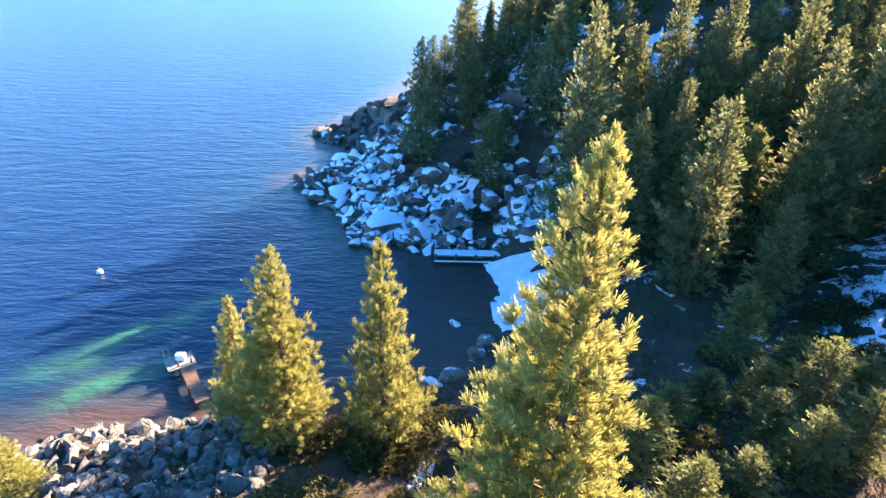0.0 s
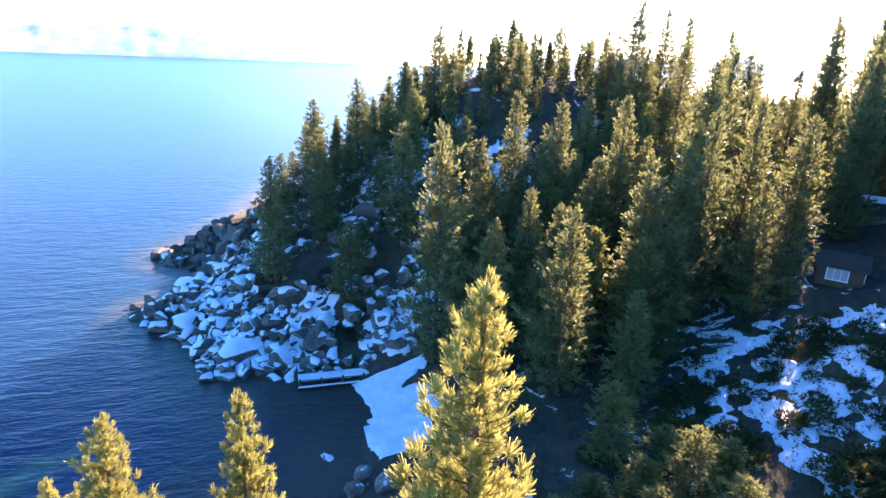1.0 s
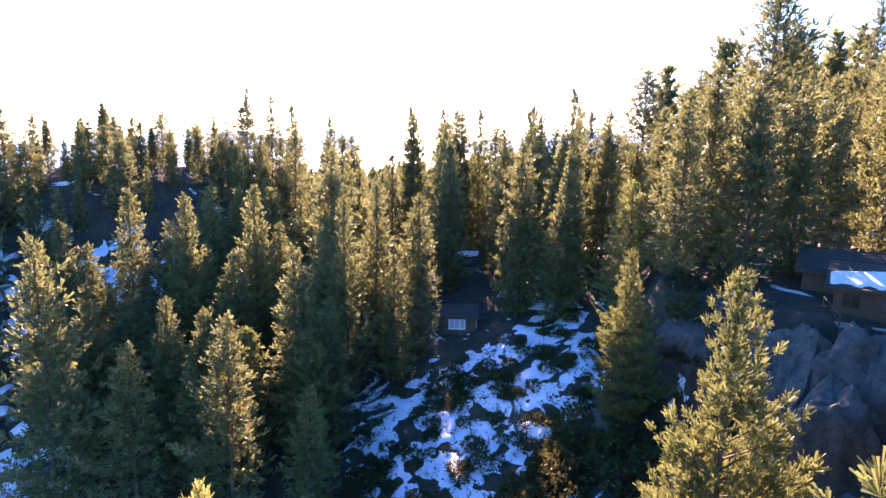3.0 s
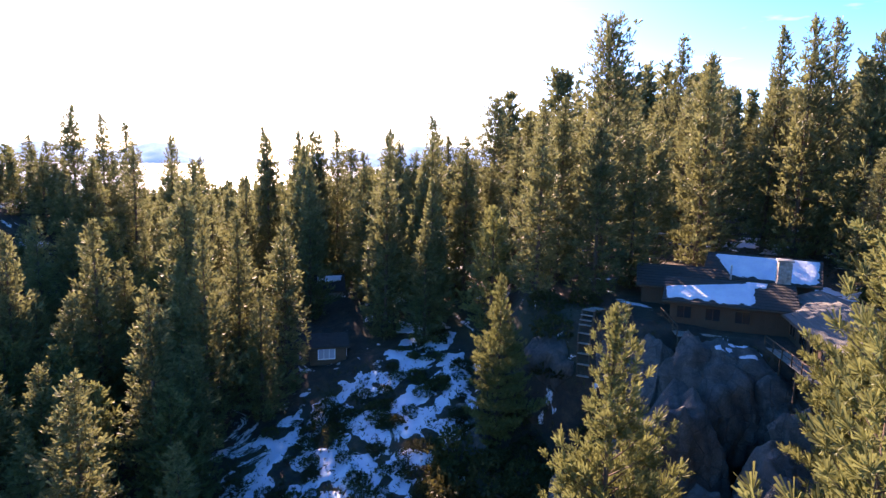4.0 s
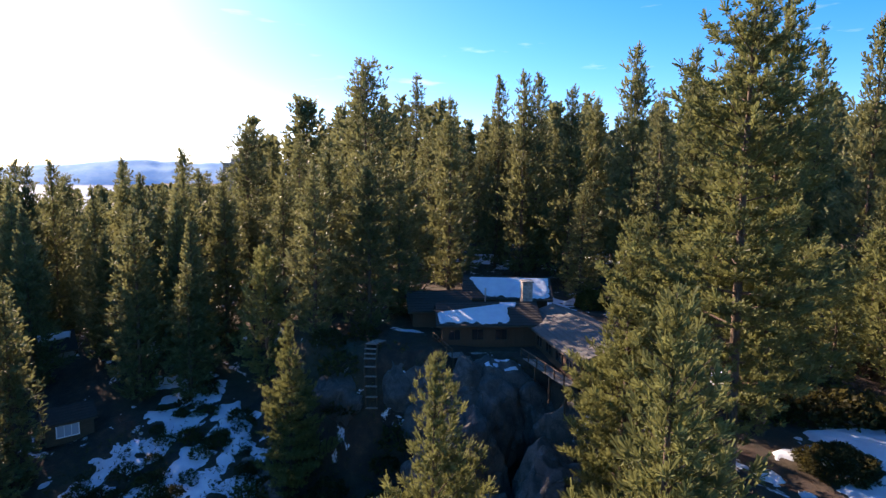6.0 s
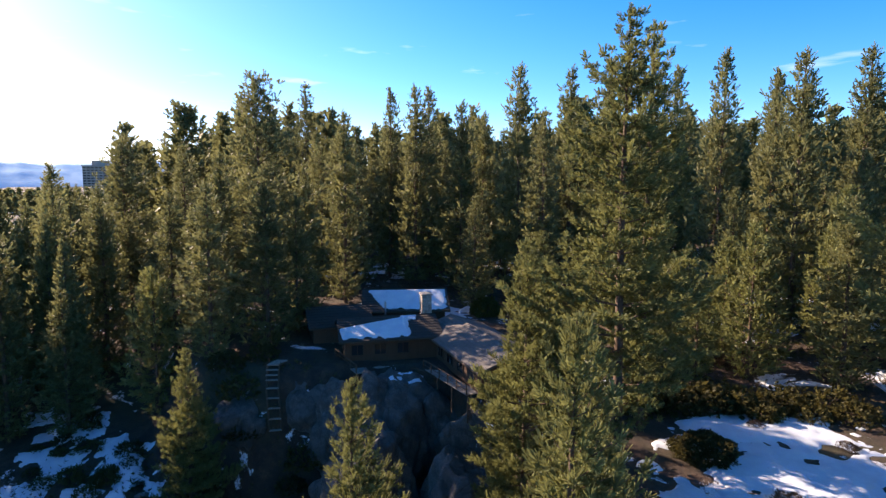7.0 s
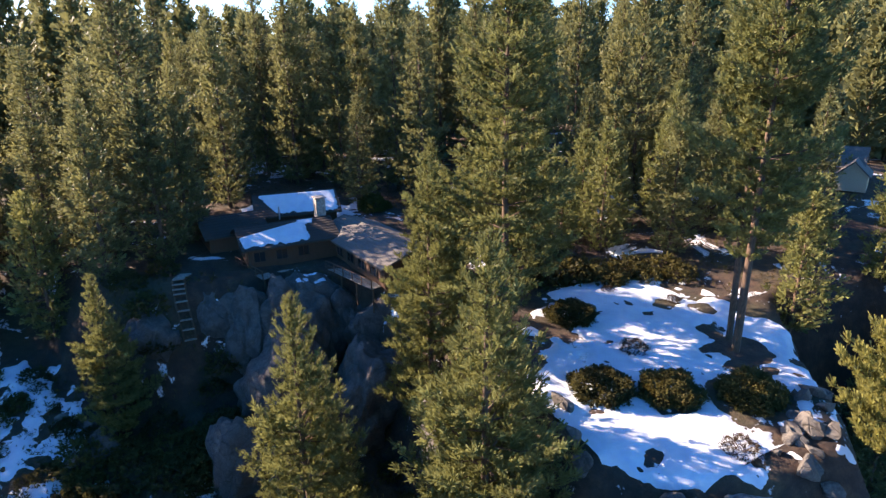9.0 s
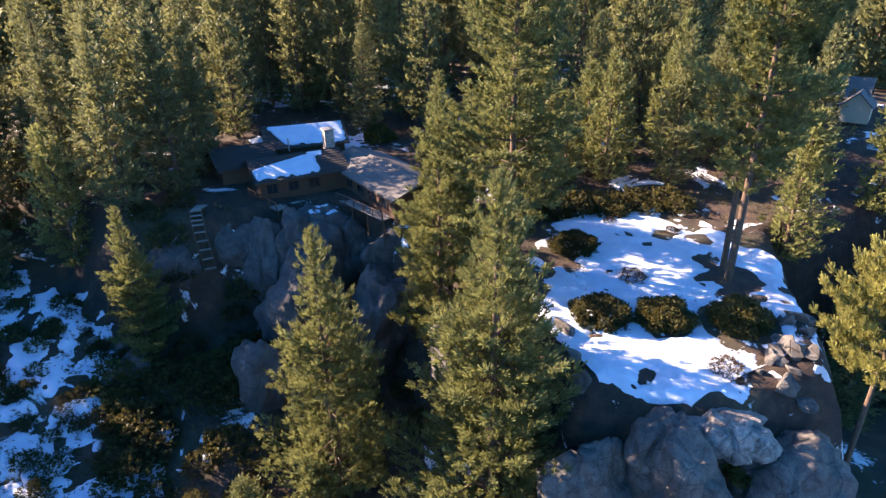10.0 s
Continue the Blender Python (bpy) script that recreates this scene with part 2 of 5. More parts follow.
def part(name, bm, material, parent, label="", smooth=False):
    """Links a bmesh as one mesh object under a thing or a part."""
    me = bpy.data.meshes.new(name)
    bmesh.ops.recalc_face_normals(bm, faces=bm.faces)
    bm.to_mesh(me)
    bm.free()
    me.materials.append(material)
    for p in me.polygons:
        p.use_smooth = smooth
    ob = under(new(name, me), parent)
    if label:
        ob["label"] = label
    return ob


def box(sx, sy, sz, m=None, bevel=0.0, bm=None):
    """A box of that size on its base's centre, moved by m."""
    b = bm or bmesh.new()
    v = bmesh.ops.create_cube(b, size=1.0, matrix=(m or Matrix()) @ Matrix.Translation((0, 0, sz / 2)) @ Matrix.Diagonal((sx, sy, sz, 1)))["verts"]
    if bevel:
        bmesh.ops.bevel(b, geom=list({e for q in v for e in q.link_edges}), offset=bevel, segments=1, affect="EDGES")
    return b


def rod(a, b, r, sides=8, bm=None, r2=None):
    """A round bar from a to b."""
    a, b = Vector(a), Vector(b)
    out = bm or bmesh.new()
    turn = (b - a).to_track_quat("Z", "Y").to_matrix().to_4x4()
    bmesh.ops.create_cone(out, cap_ends=True, segments=sides, radius1=r, radius2=r if r2 is None else r2, depth=(b - a).length, matrix=Matrix.Translation((a + b) / 2) @ turn)
    return out


def empty(name, m, label, category, group="", kind=""):
    ob = new(name)
    ob.matrix_basis = m
    return tagged(ob, label, category, group, kind)


# ---- the lie of the land ----
SHORE = [(-300, -260), (-120, -60), (-60, 2), (-29, 23.5), (-25, 26.5), (-22, 28.4), (-19, 28.4), (-15, 29.5), (-10, 31.5), (-6, 33), (1.2, 34), (3.3, 37), (4.7, 40.5), (4.9, 43), (6.3, 47),
         (6.6, 50), (4, 53.6), (-2.7, 55.4), (-8.2, 56.6), (-10.5, 62.6), (-13.4, 68), (-16.8, 70.5), (-17, 74.4), (-12.5, 79), (-12.5, 88), (-17.5, 91), (-19, 96),
         (-15, 105), (-9, 120), (-6, 131), (4, 146), (24, 160), (60, 172), (130, 196), (300, 262), (700, 360), (1500, 640), (4800, 2100), (4800, -4800), (-1500, -4800), (-900, -900)]
PLATEAU = [(49, 20), (46.5, 15.2), (46.4, 11), (46.2, 5), (43, -0.6), (34, -3.2), (20, -4.0), (13, -2.6), (11.2, -5.0), (9, -7.8), (7.6, -11), (7, -16), (13, -21.5), (21, -29), (18, -46), (50, -120),
           (400, -260), (400, 24), (90, 34), (64, 25)]


def inside_distance(poly, x, y):
    """Distance to a closed line, positive inside."""
    x, y = np.asarray(x, float), np.asarray(y, float)
    best, odd = np.full(x.shape, 1e9), np.zeros(x.shape, bool)
    for (ax, ay), (bx, by) in zip(poly, poly[1:] + poly[:1]):
        ux, uy = bx - ax, by - ay
        s = np.clip(((x - ax) * ux + (y - ay) * uy) / (ux * ux + uy * uy), 0, 1)
        best = np.minimum(best, np.hypot(x - ax - s * ux, y - ay - s * uy))
        if by != ay:
            odd ^= ((ay > y) != (by > y)) & (x < ux * (y - ay) / (by - ay) + ax)
    return np.where(odd, best, -best)


def lattice(ix, iy, seed):
    v = np.sin(ix * 127.1 + iy * 311.7 + seed * 74.7) * 43758.5453
    return v - np.floor(v)


def vnoise(x, y, seed=0):
    ix, iy = np.floor(x), np.floor(y)
    fx, fy = x - ix, y - iy
    fx, fy = fx * fx * (3 - 2 * fx), fy * fy * (3 - 2 * fy)
    a, b = lattice(ix, iy, seed), lattice(ix + 1, iy, seed)
    c, d = lattice(ix, iy + 1, seed), lattice(ix + 1, iy + 1, seed)
    return (a * (1 - fx) + b * fx) * (1 - fy) + (c * (1 - fx) + d * fx) * fy


def fbm(x, y, seed=0, octaves=4):
    x, y = np.asarray(x, float), np.asarray(y, float)
    return sum(vnoise(x * 2 ** o + 17 * o, y * 2 ** o - 9 * o, seed + o) * 0.5 ** (o + 1) for o in range(octaves)) / (1 - 0.5 ** octaves)


def step(a, b, v):
    s = np.clip((v - a) / (b - a), 0, 1)
    return s * s * (3 - 2 * s)


def bell(x, y, cx, cy, sx, sy):
    return np.exp(-0.5 * (((x - cx) / sx) ** 2 + ((y - cy) / sy) ** 2))


def sun_streaks(x, y):
    """Mask of two streaks of sunlight on the shallow water by the jetty, painted as green bars."""
    total = 0
    for cx, cy, ux, uy, half, wide in ((-22.7, 40.0, 0.68, 0.73, 9.0, 1.4), (-22.2, 33.4, 0.8, 0.6, 4.6, 1.0)):
        along, over = ux * (x - cx) + uy * (y - cy), ux * (y - cy) - uy * (x - cx)
        over = over + 0.35 * np.sin(along * 0.8)
        total = total + np.exp(-(over / wide) ** 2) * np.exp(-(along / half) ** 4)
    return np.clip(total, 0, 1)


def height(x, y, rough=True):
    x, y = np.asarray(x, float), np.asarray(y, float)
    d = inside_distance(SHORE, x, y)
    low = np.where(d > 0, 6.5 * (1 - np.exp(-np.maximum(d, 0) / 17)), np.maximum(d * (0.2 + 0.35 * (1 - step(-15, -7, x))), -14))
    # bed raised under the painted sun streaks
    bar = sun_streaks(x, y) * (d < 0)
    low = low * (1 - 0.9 * bar) - 1.8 * bar
    rise = np.clip((x - 9) * 0.3 - 0.06 * (y - 30), 0, 19 - 9 * step(32, 75, y)) * step(0, 13, d) * step(-12, 8, y)
    h = np.where(d > 0, np.maximum(low, rise), low) + 23.5 * bell(x, y, 33, 83, 22, 13.5) * step(-1, 9, d)
    h = h - 3 * bell(x, y, 62, 66, 16, 12) * step(10, 30, x)
    p = inside_distance(PLATEAU, x, y)
    flat = 18.7 + 0.048 * np.clip(x - 10, -6, 130)
    t = step(-4.6, 0.3, p + 1.6 * (fbm(x * 0.25, y * 0.25, 5) - 0.5))
    h = np.where(flat > h, h * (1 - t) + flat * t, h)
    h = h + 235 * bell(x, y, 300, -770, 150, 230) * step(150, 420, np.hypot(x, y)) + 5.0 * bell(x, y, 36, -62, 18, 18)
    if rough:
        h = h + np.where(d > 0, 1, 0.3) * (0.25 + 0.75 * (1 - step(-1, 3, p))) * 1.5 * (fbm(x * 0.22, y * 0.22, 11) - 0.5) * step(-4, 4, d)
    return h


def spread(c, inner, cell, count, reach):
    """Grid lines: even near c, then ever wider."""
    mid = np.arange(-inner, inner + cell / 2, cell)
    g = (reach / inner) ** (1 / count)
    far = inner * g ** np.arange(1, count + 1)
    return c + np.concatenate([-far[::-1], mid, far])


def sheet(xs, ys):
    X, Y = np.meshgrid(xs, ys, indexing="ij")
    i = np.arange(len(xs) * len(ys)).reshape(len(xs), len(ys))
    return X, Y, np.stack([i[:-1, :-1], i[1:, :-1], i[1:, 1:], i[:-1, 1:]], -1).reshape(-1, 4)


GX, GY = spread(22, 72, 0.9, 46, 4500), spread(28, 80, 0.9, 46, 4500)
X, Y, quads = sheet(GX, GY)
GZ = Z = height(X, Y)


def lies(x, y):
    """Height of the ground sheet as built."""
    x, y = np.asarray(x, float), np.asarray(y, float)
    i, j = np.clip(np.searchsorted(GX, x) - 1, 0, len(GX) - 2), np.clip(np.searchsorted(GY, y) - 1, 0, len(GY) - 2)
    u, v = (x - GX[i]) / (GX[i + 1] - GX[i]), (y - GY[j]) / (GY[j + 1] - GY[j])
    return (GZ[i, j] * (1 - u) + GZ[i + 1, j] * u) * (1 - v) + (GZ[i, j + 1] * (1 - u) + GZ[i + 1, j + 1] * u) * v


def ground_z(x, y):
    return float(lies(x, y))


ground = new("ground", mesh_of("ground", np.stack([X, Y, Z], -1).reshape(-1, 3), quads, LITTER, True))
tagged(ground, "brown forest floor of pine litter with thin snow remnants", "ground", kind="structure")

X, Y, quads = sheet(spread(-8, 60, 1.0, 40, 4600), spread(60, 60, 1.0, 40, 4600))
D = -height(X, Y, False)
lake_mesh = mesh_of("water", np.stack([X, Y, X * 0], -1).reshape(-1, 3), quads, WATER, True)
lake_mesh.attributes.new("depth", "FLOAT", "POINT").data.foreach_set("value", np.clip(D, -1, 20).ravel())
lake_mesh.attributes.new("sun_streak", "FLOAT", "POINT").data.foreach_set("value", sun_streaks(X, Y).ravel())
tagged(new("water", lake_mesh), "deep blue rippled mountain lake with painted green sun streaks over the shallows", "lake", kind="structure")


# ---- far shore: mountain ranges beyond the lake ----
def mountain_range(name, dist, az0, az1, peak, seed, label):
    n, k = 160, 10
    az = np.radians(np.linspace(az0, az1, n))
    top = peak * (0.35 + 0.65 * fbm(np.linspace(0, 7, n), np.zeros(n), seed, 5)) * np.sin(np.linspace(0.02, math.pi - 0.02, n)) ** 0.55
    rows = []
    for j in range(k):
        s = j / (k - 1)
        r = dist + 420 * s
        wob = 1 + 0.25 * (fbm(np.linspace(0, 30, n), np.full(n, j * 0.7), seed + 3, 4) - 0.5) * math.sin(math.pi * s)
        rows.append(np.stack([np.sin(az) * r, np.cos(az) * r, -4 + (top + 4) * s ** 0.85 * wob], -1))
    rows.append(rows[-1] * [1.06, 1.06, 0] - [0, 0, 4])
    v = np.concatenate(rows)
    i = np.arange(len(rows) * n).reshape(len(rows), n)
    q = np.stack([i[:-1, :-1], i[:-1, 1:], i[1:, 1:], i[1:, :-1]], -1).reshape(-1, 4)
    ob = new(name, mesh_of(name, v, q, HAZY_FAR if az0 > 0 else FAR, True))
    return tagged(ob, label, "mountain", kind="structure")


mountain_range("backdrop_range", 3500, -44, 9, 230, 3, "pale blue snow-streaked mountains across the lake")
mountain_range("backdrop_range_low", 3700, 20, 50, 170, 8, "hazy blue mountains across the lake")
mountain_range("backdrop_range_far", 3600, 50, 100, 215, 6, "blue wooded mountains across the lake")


# ---- stones ----
def ball(sub):
    b = bmesh.new()
    bmesh.ops.create_icosphere(b, subdivisions=sub, radius=1)
    b.verts.ensure_lookup_table()
    v = np.array([q.co[:] for q in b.verts])
    f = np.array([[q.index for q in p.verts] for p in b.faces])
    b.free()
    return v, f


def stone_shape(sub, seed, rough=0.22, cuts=9, squash=0.75, deep=(0.5, 0.8), grow=1.0):
    rng = np.random.default_rng(seed)
    v, f = ball(sub)
    v = v * [1.0, rng.uniform(0.65, 1.0), squash * rng.uniform(0.8, 1.2)]
    for _ in range(cuts):
        n = rng.normal(size=3)
        n /= np.linalg.norm(n)
        over = np.maximum(0, v @ n - rng.uniform(*deep))
        v = v - np.outer(over * (0.85 if deep[0] > 0.4 else 0.97), n)
    off = rng.uniform(0, 50, 3)
    d = np.array([noise.fractal(Vector(p * 1.7 + off), 1.0, 2.0, 4) for p in v])
    return v * (grow * (1 + rough * d))[:, None], f


def cap_of(v, f, thick, slant=0.5, seed=0, keep=0.75):
    """The snow that lies on a stone's upper faces: raised in its middle, sunk at its rim."""
    t = v[f]
    n = np.cross(t[:, 1] - t[:, 0], t[:, 2] - t[:, 0])
    n /= np.linalg.norm(n, axis=1)[:, None] + 1e-9
    mid = t.mean(1)
    pat = fbm(mid[:, 0] * 1.6 + seed, mid[:, 1] * 1.6, seed)
    pick = (n[:, 2] > slant) & (pat < keep)
    if not pick.any():
        return None
    g = f[pick]
    use, inv = np.unique(g, return_inverse=True)
    g = inv.reshape(g.shape)
    e = np.sort(np.concatenate([g[:, [0, 1]], g[:, [1, 2]], g[:, [2, 0]]]), 1)
    uniq, cnt = np.unique(e, axis=0, return_counts=True)
    rim = np.unique(uniq[cnt == 1])
    lift = np.full(len(use), thick)
    lift[rim] = -0.02
    return v[use] * [1.01, 1.01, 1] + np.stack([lift * 0, lift * 0, lift], -1), g


def largest(v, f):
    """The largest connected piece of a mesh."""
    mark = np.arange(len(v))
    for _ in range(400):
        low = mark[f].min(1)
        nxt = mark.copy()
        np.minimum.at(nxt, f.ravel(), np.repeat(low, 3))
        if (nxt == mark).all():
            break
        mark = nxt
    ids, counts = np.unique(mark[f[:, 0]], return_counts=True)
    g = f[mark[f[:, 0]] == ids[counts.argmax()]]
    use, inv = np.unique(g, return_inverse=True)
    return v[use], inv.reshape(g.shape)


def boulder_kind(seed, sub=3, snow=True, slant=0.45, keep=0.7, squash=0.75, label="", group="", rough=0.2, cuts=9, mat=None, deep=(0.5, 0.8), grow=1.0):
    v, f = stone_shape(sub, seed, rough, cuts, squash, deep, grow)
    v = v * [1.25, 0.9, 0.9] if seed % 2 else v
    ob = new("boulder", mesh_of("boulder", v, f, mat or GRANITE, sub > 3))
    tagged(ob, label, "boulder", group)
    c = cap_of(v, f, 0.09, slant, seed, keep) if snow else None
    if c:
        under(new("snow_cap", mesh_of("snow_cap", *c, SNOW, True)), ob)["label"] = "crusted snow on top"
    return ob


def set_stone(proto, x, y, size, rng, sink=0.3, z=None, tilt=18):
    zz = ground_z(x, y) if z is None else z
    m = Matrix.Translation((x, y, zz + size * (0.5 - sink))) @ Euler((radians(rng.uniform(-tilt, tilt)), radians(rng.uniform(-tilt, tilt)), rng.uniform(0, 6.28))).to_matrix().to_4x4() @ Matrix.Diagonal((size, size, size, 1))
    return m


class Stock:
    """Kinds of which the first is placed and the others are copies."""

    def __init__(self, protos):
        self.protos, self.fresh = protos, [True] * len(protos)

    def place(self, k, m):
        ob = self.protos[k]
        if self.fresh[k]:
            self.fresh[k] = False
            ob.matrix_basis = m
            return ob
        return copy_bare(ob, m)


def copy_bare(ob, m):
    """copy_thing for a thing whose own scale is already in m."""
    keep = ob.matrix_basis.copy()
    ob.matrix_basis = Matrix()
    made = copy_thing(ob, m)
    ob.matrix_basis = keep
    return made


def rubble(name, stock, places, label):
    """The smaller stones of a stretch, joined into one mesh, with their snow."""
    lists = {}
    for x, y, s in places:
        ob = stock.protos[int(rng.integers(len(stock.protos)))]
        m = np.array(set_stone(None, x, y, s, rng))
        for q in (ob, *ob.children):
            v = np.empty(len(q.data.vertices) * 3)
            q.data.vertices.foreach_get("co", v)
            f = np.empty(len(q.data.loops), np.int32)
            q.data.loops.foreach_get("vertex_index", f)
            lists.setdefault(q.data.materials[0].name, []).append((v.reshape(-1, 3) @ m[:3, :3].T + m[:3, 3], f.reshape(-1, 3)))
    top = None
    for mat, pieces in lists.items():
        vs, fs, o = [], [], 0
        for v, f in pieces:
            vs.append(v)
            fs.append(f + o)
            o += len(v)
        ob = new(name if top is None else "snow_caps", mesh_of(name, np.concatenate(vs), np.concatenate(fs), bpy.data.materials[mat], False))
        if top is None:
            top = tagged(ob, label, "rubble", kind="stuff")
        else:
            under(ob, top)


rng = np.random.default_rng(7)
shore_rocks = Stock([boulder_kind(100 + i, 2, True, 0.5, 0.86, 0.8, mat=SHOREROCK, cuts=9, rough=0.1, deep=(0.22, 0.6), grow=1.5, label="angular grey granite boulder capped with snow on the wooded point", group="boulders on the point") for i in range(7)])
dark_rocks = Stock([boulder_kind(110 + i, 2, False, mat=DARKROCK, cuts=9, rough=0.1, squash=0.8, deep=(0.22, 0.6), grow=1.5, label="dark weathered boulder at the tip of the point", group="boulders on the point") for i in range(3)])
dry_rocks = Stock([boulder_kind(130 + i, 2, False, cuts=9, rough=0.1, squash=0.8, deep=(0.22, 0.6), grow=1.45, mat=SHOREROCK if i % 3 else GRANITE, label="bare angular granite boulder at the water's edge", group="boulders on the near shore") for i in range(6)])
BARE = [(-1.8, 64.4, 3.2), (5.5, 57.4, 2.2), (11, 66.7, 3.4), (-8.2, 83, 4.5), (-5, 79.5, 2.5), (3, 63, 2.2)]
WHITE_SPOTS = [(13.5, 74.5, 4.6), (9, 70.2, 3.2), (10, 56.6, 3.4), (5.8, 79, 2.4), (-4, 76, 3.2), (1.1, 90, 2), (18, 66, 3.5), (24, 68, 4), (18, 57, 4)]


def within(spots, x, y):
    return any(math.hypot(x - a, y - b) < r for a, b, r in spots)


# the point: a jumble of snow-capped boulders down to the water
spots = []
tries = 0
while len(spots) < 760 and tries < 40000:
    tries += 1
    x, y = rng.uniform(-19, 26), rng.uniform(53, 97)
    d = float(inside_distance(SHORE, np.array([x]), np.array([y]))[0])
    if not (-0.8 < d < 24) or (y < 56 and x > 3 and d < 0.5):
        continue
    chance = 1.0 if within(WHITE_SPOTS, x, y) else 0.08 if within(BARE, x, y) else 1.0 if d < 9.5 else 0.12
    if rng.random() > chance:
        continue
    s = rng.uniform(0.35, 0.95) * (1.6 if rng.random() < 0.14 else 1.0)
    if any((x - a) ** 2 + (y - b) ** 2 < (0.5 * (s + c)) ** 2 for a, b, c in spots):
        continue
    spots.append((x, y, s))
spots.sort(key=lambda q: -q[2])
for x, y, s in spots[:150]:
    if y > 79 and rng.random() < 0.75:
        dark_rocks.place(int(rng.integers(3)), set_stone(None, x, y, s, rng))
    else:
        shore_rocks.place(int(rng.integers(7)), set_stone(None, x, y, s, rng))
rubble("boulder_scatter", shore_rocks, [q for q in spots[150:] if q[1] < 79 or q[0] > 0], "snow-capped granite rubble between the large boulders")
rubble("boulder_scatter", dark_rocks, [q for q in spots[150:] if q[1] >= 79 and q[0] <= 0], "dark rubble at the tip of the point")
for x, y, s in ((-6.8, 56.8, 1.3), (-1.6, 56.4, 1.5), (2, 58.0, 1.7), (-9, 61.5, 1.2), (9, 70, 1.8), (13, 72, 2.0)):
    shore_rocks.place(int(rng.integers(7)), set_stone(None, x, y, s, rng))
for x, y, s in ((-16.8, 73.4, 1.5), (-17.6, 75, 1.2), (-15.8, 72, 1.0), (-18.8, 95, 1.3), (-17.4, 92.6, 1.1)):
    dark_rocks.place(int(rng.integers(3)), set_stone(None, x, y, s, rng))
slab_rock = boulder_kind(121, 3, True, 0.5, 0.95, 0.6, mat=SHOREROCK, cuts=12, rough=0.1, label="very large flat-topped boulder under thick snow", group="boulders on the point")
slab_rock.matrix_basis = Matrix.Translation((-5.6, 58.4, 1.2)) @ Euler((radians(10), radians(-6), 0.5)).to_matrix().to_4x4() @ Matrix.Diagonal((2.5, 2.6, 2.0, 1))
# stones in the cove
cove_rocks = Stock([boulder_kind(150 + i, 3, True, 0.6, 0.6, 0.55, label="wet granite stone standing in the shallow cove", group="stones in the cove") for i in range(3)])
for x, y, s in ((-1.5, 42.2, 0.9), (-0.4, 41.4, 0.7), (2.1, 41.4, 0.8), (0.2, 44, 0.35), (1.6, 34.2, 1.1), (3.6, 37, 0.9), (4.4, 38.6, 0.9), (5.6, 36.4, 1.1), (-3, 33.5, 0.8), (0, 32.5, 0.8), (-1.2, 36.2, 0.5), (0.8, 46.2, 0.3), (2.4, 47.4, 0.3)):
    cove_rocks.place(int(rng.integers(3)), set_stone(None, x, y, s, rng, 0.25))
# near shore, bare and sunlit
spots = []
tries = 0
while len(spots) < 520 and tries < 30000:
    tries += 1
    x, y = rng.uniform(-36, -9), rng.uniform(15, 34)
    d = float(inside_distance(SHORE, np.array([x]), np.array([y]))[0])
    s = rng.uniform(0.2, 0.6) * (1.5 if rng.random() < 0.1 else 1)
    if not (-1.0 < d < 9) or any((x - a) ** 2 + (y - b) ** 2 < (0.5 * (s + c)) ** 2 for a, b, c in spots):
        continue
    spots.append((x, y, s))
spots.sort(key=lambda q: -q[2])
for x, y, s in [(-20.6, 29.0, 0.6), (-20.0, 29.7, 0.55), (-19.4, 30.3, 0.6), (-21.4, 28.3, 0.7)] + spots[:80]:
    dry_rocks.place(int(rng.integers(6)), set_stone(None, x, y, s, rng))
rubble("boulder_scatter", dry_rocks, spots[80:], "grey granite rubble along the near shore")


# ---- granite cliffs below the cabin and the terrace ----
def crag(seed, x, y, z, sx, sy, sz, turn=0.0, tilt=0.0, label="", sub=5, snow=False, rough=0.2, cuts=6):
    v, f = stone_shape(sub, seed, rough, cuts, 1.0)
    v = v / np.abs(v).max(0) * [sx, sy, sz]
    # joints and weathered ribs
    n = v / (np.linalg.norm(v, axis=1)[:, None] + 1e-9)
    fine = np.array([noise.fractal(Vector((p[0] * 0.9, p[1] * 0.9, p[2] * 0.35)) + Vector((seed, 0, 0)), 0.9, 2.0, 5) for p in v])
    ridge = np.array([abs(noise.noise(Vector((p[0] * 0.45 + seed, p[1] * 0.45, p[2] * 0.12)))) for p in v])
    v = v + n * (0.35 * fine - 0.9 * np.maximum(0, 0.14 - ridge) / 0.14 * 0.55)[:, None]
    ob = new("rock_outcrop", mesh_of("rock_outcrop", v, f, SANDROCK if seed == 212 else SHOREROCK if 211 < seed < 219 or seed > 224 else DARKROCK, True))
    ob.matrix_basis = Matrix.Translation((x, y, z)) @ Euler((radians(tilt), 0, radians(turn))).to_matrix().to_4x4()
    tagged(ob, label or "large rounded grey granite outcrop with dark cracks", "rock", "cliff rocks")
    if snow:
        c = cap_of(v, f, 0.12, 0.8, seed, 0.5)
        if c:
            c = largest(*c)
            under(new("snow_patch", mesh_of("snow_patch", *c, SNOW, True)), ob)["label"] = "patch of old snow"
    return ob


crag(201, 42.6, 4.6, 15.8, 3.4, 3.9, 6.4, 10, 0, "massive rounded granite dome with pale streaks below the cabin", rough=0.08, cuts=4, snow=True)
crag(202, 38.0, 7.8, 11.6, 4.2, 4.0, 7.0, 40, 6)
crag(203, 44.2, 9.6, 15.6, 3.0, 2.6, 5.2, 20, -6, sub=5, rough=0.12, cuts=4)
crag(219, 45.4, 12.0, 16.4, 2.4, 2.0, 3.8, 60, 6, sub=4)
crag(204, 36.4, 1.0, 11.0, 4.4, 4.4, 7.2, -15, 4)
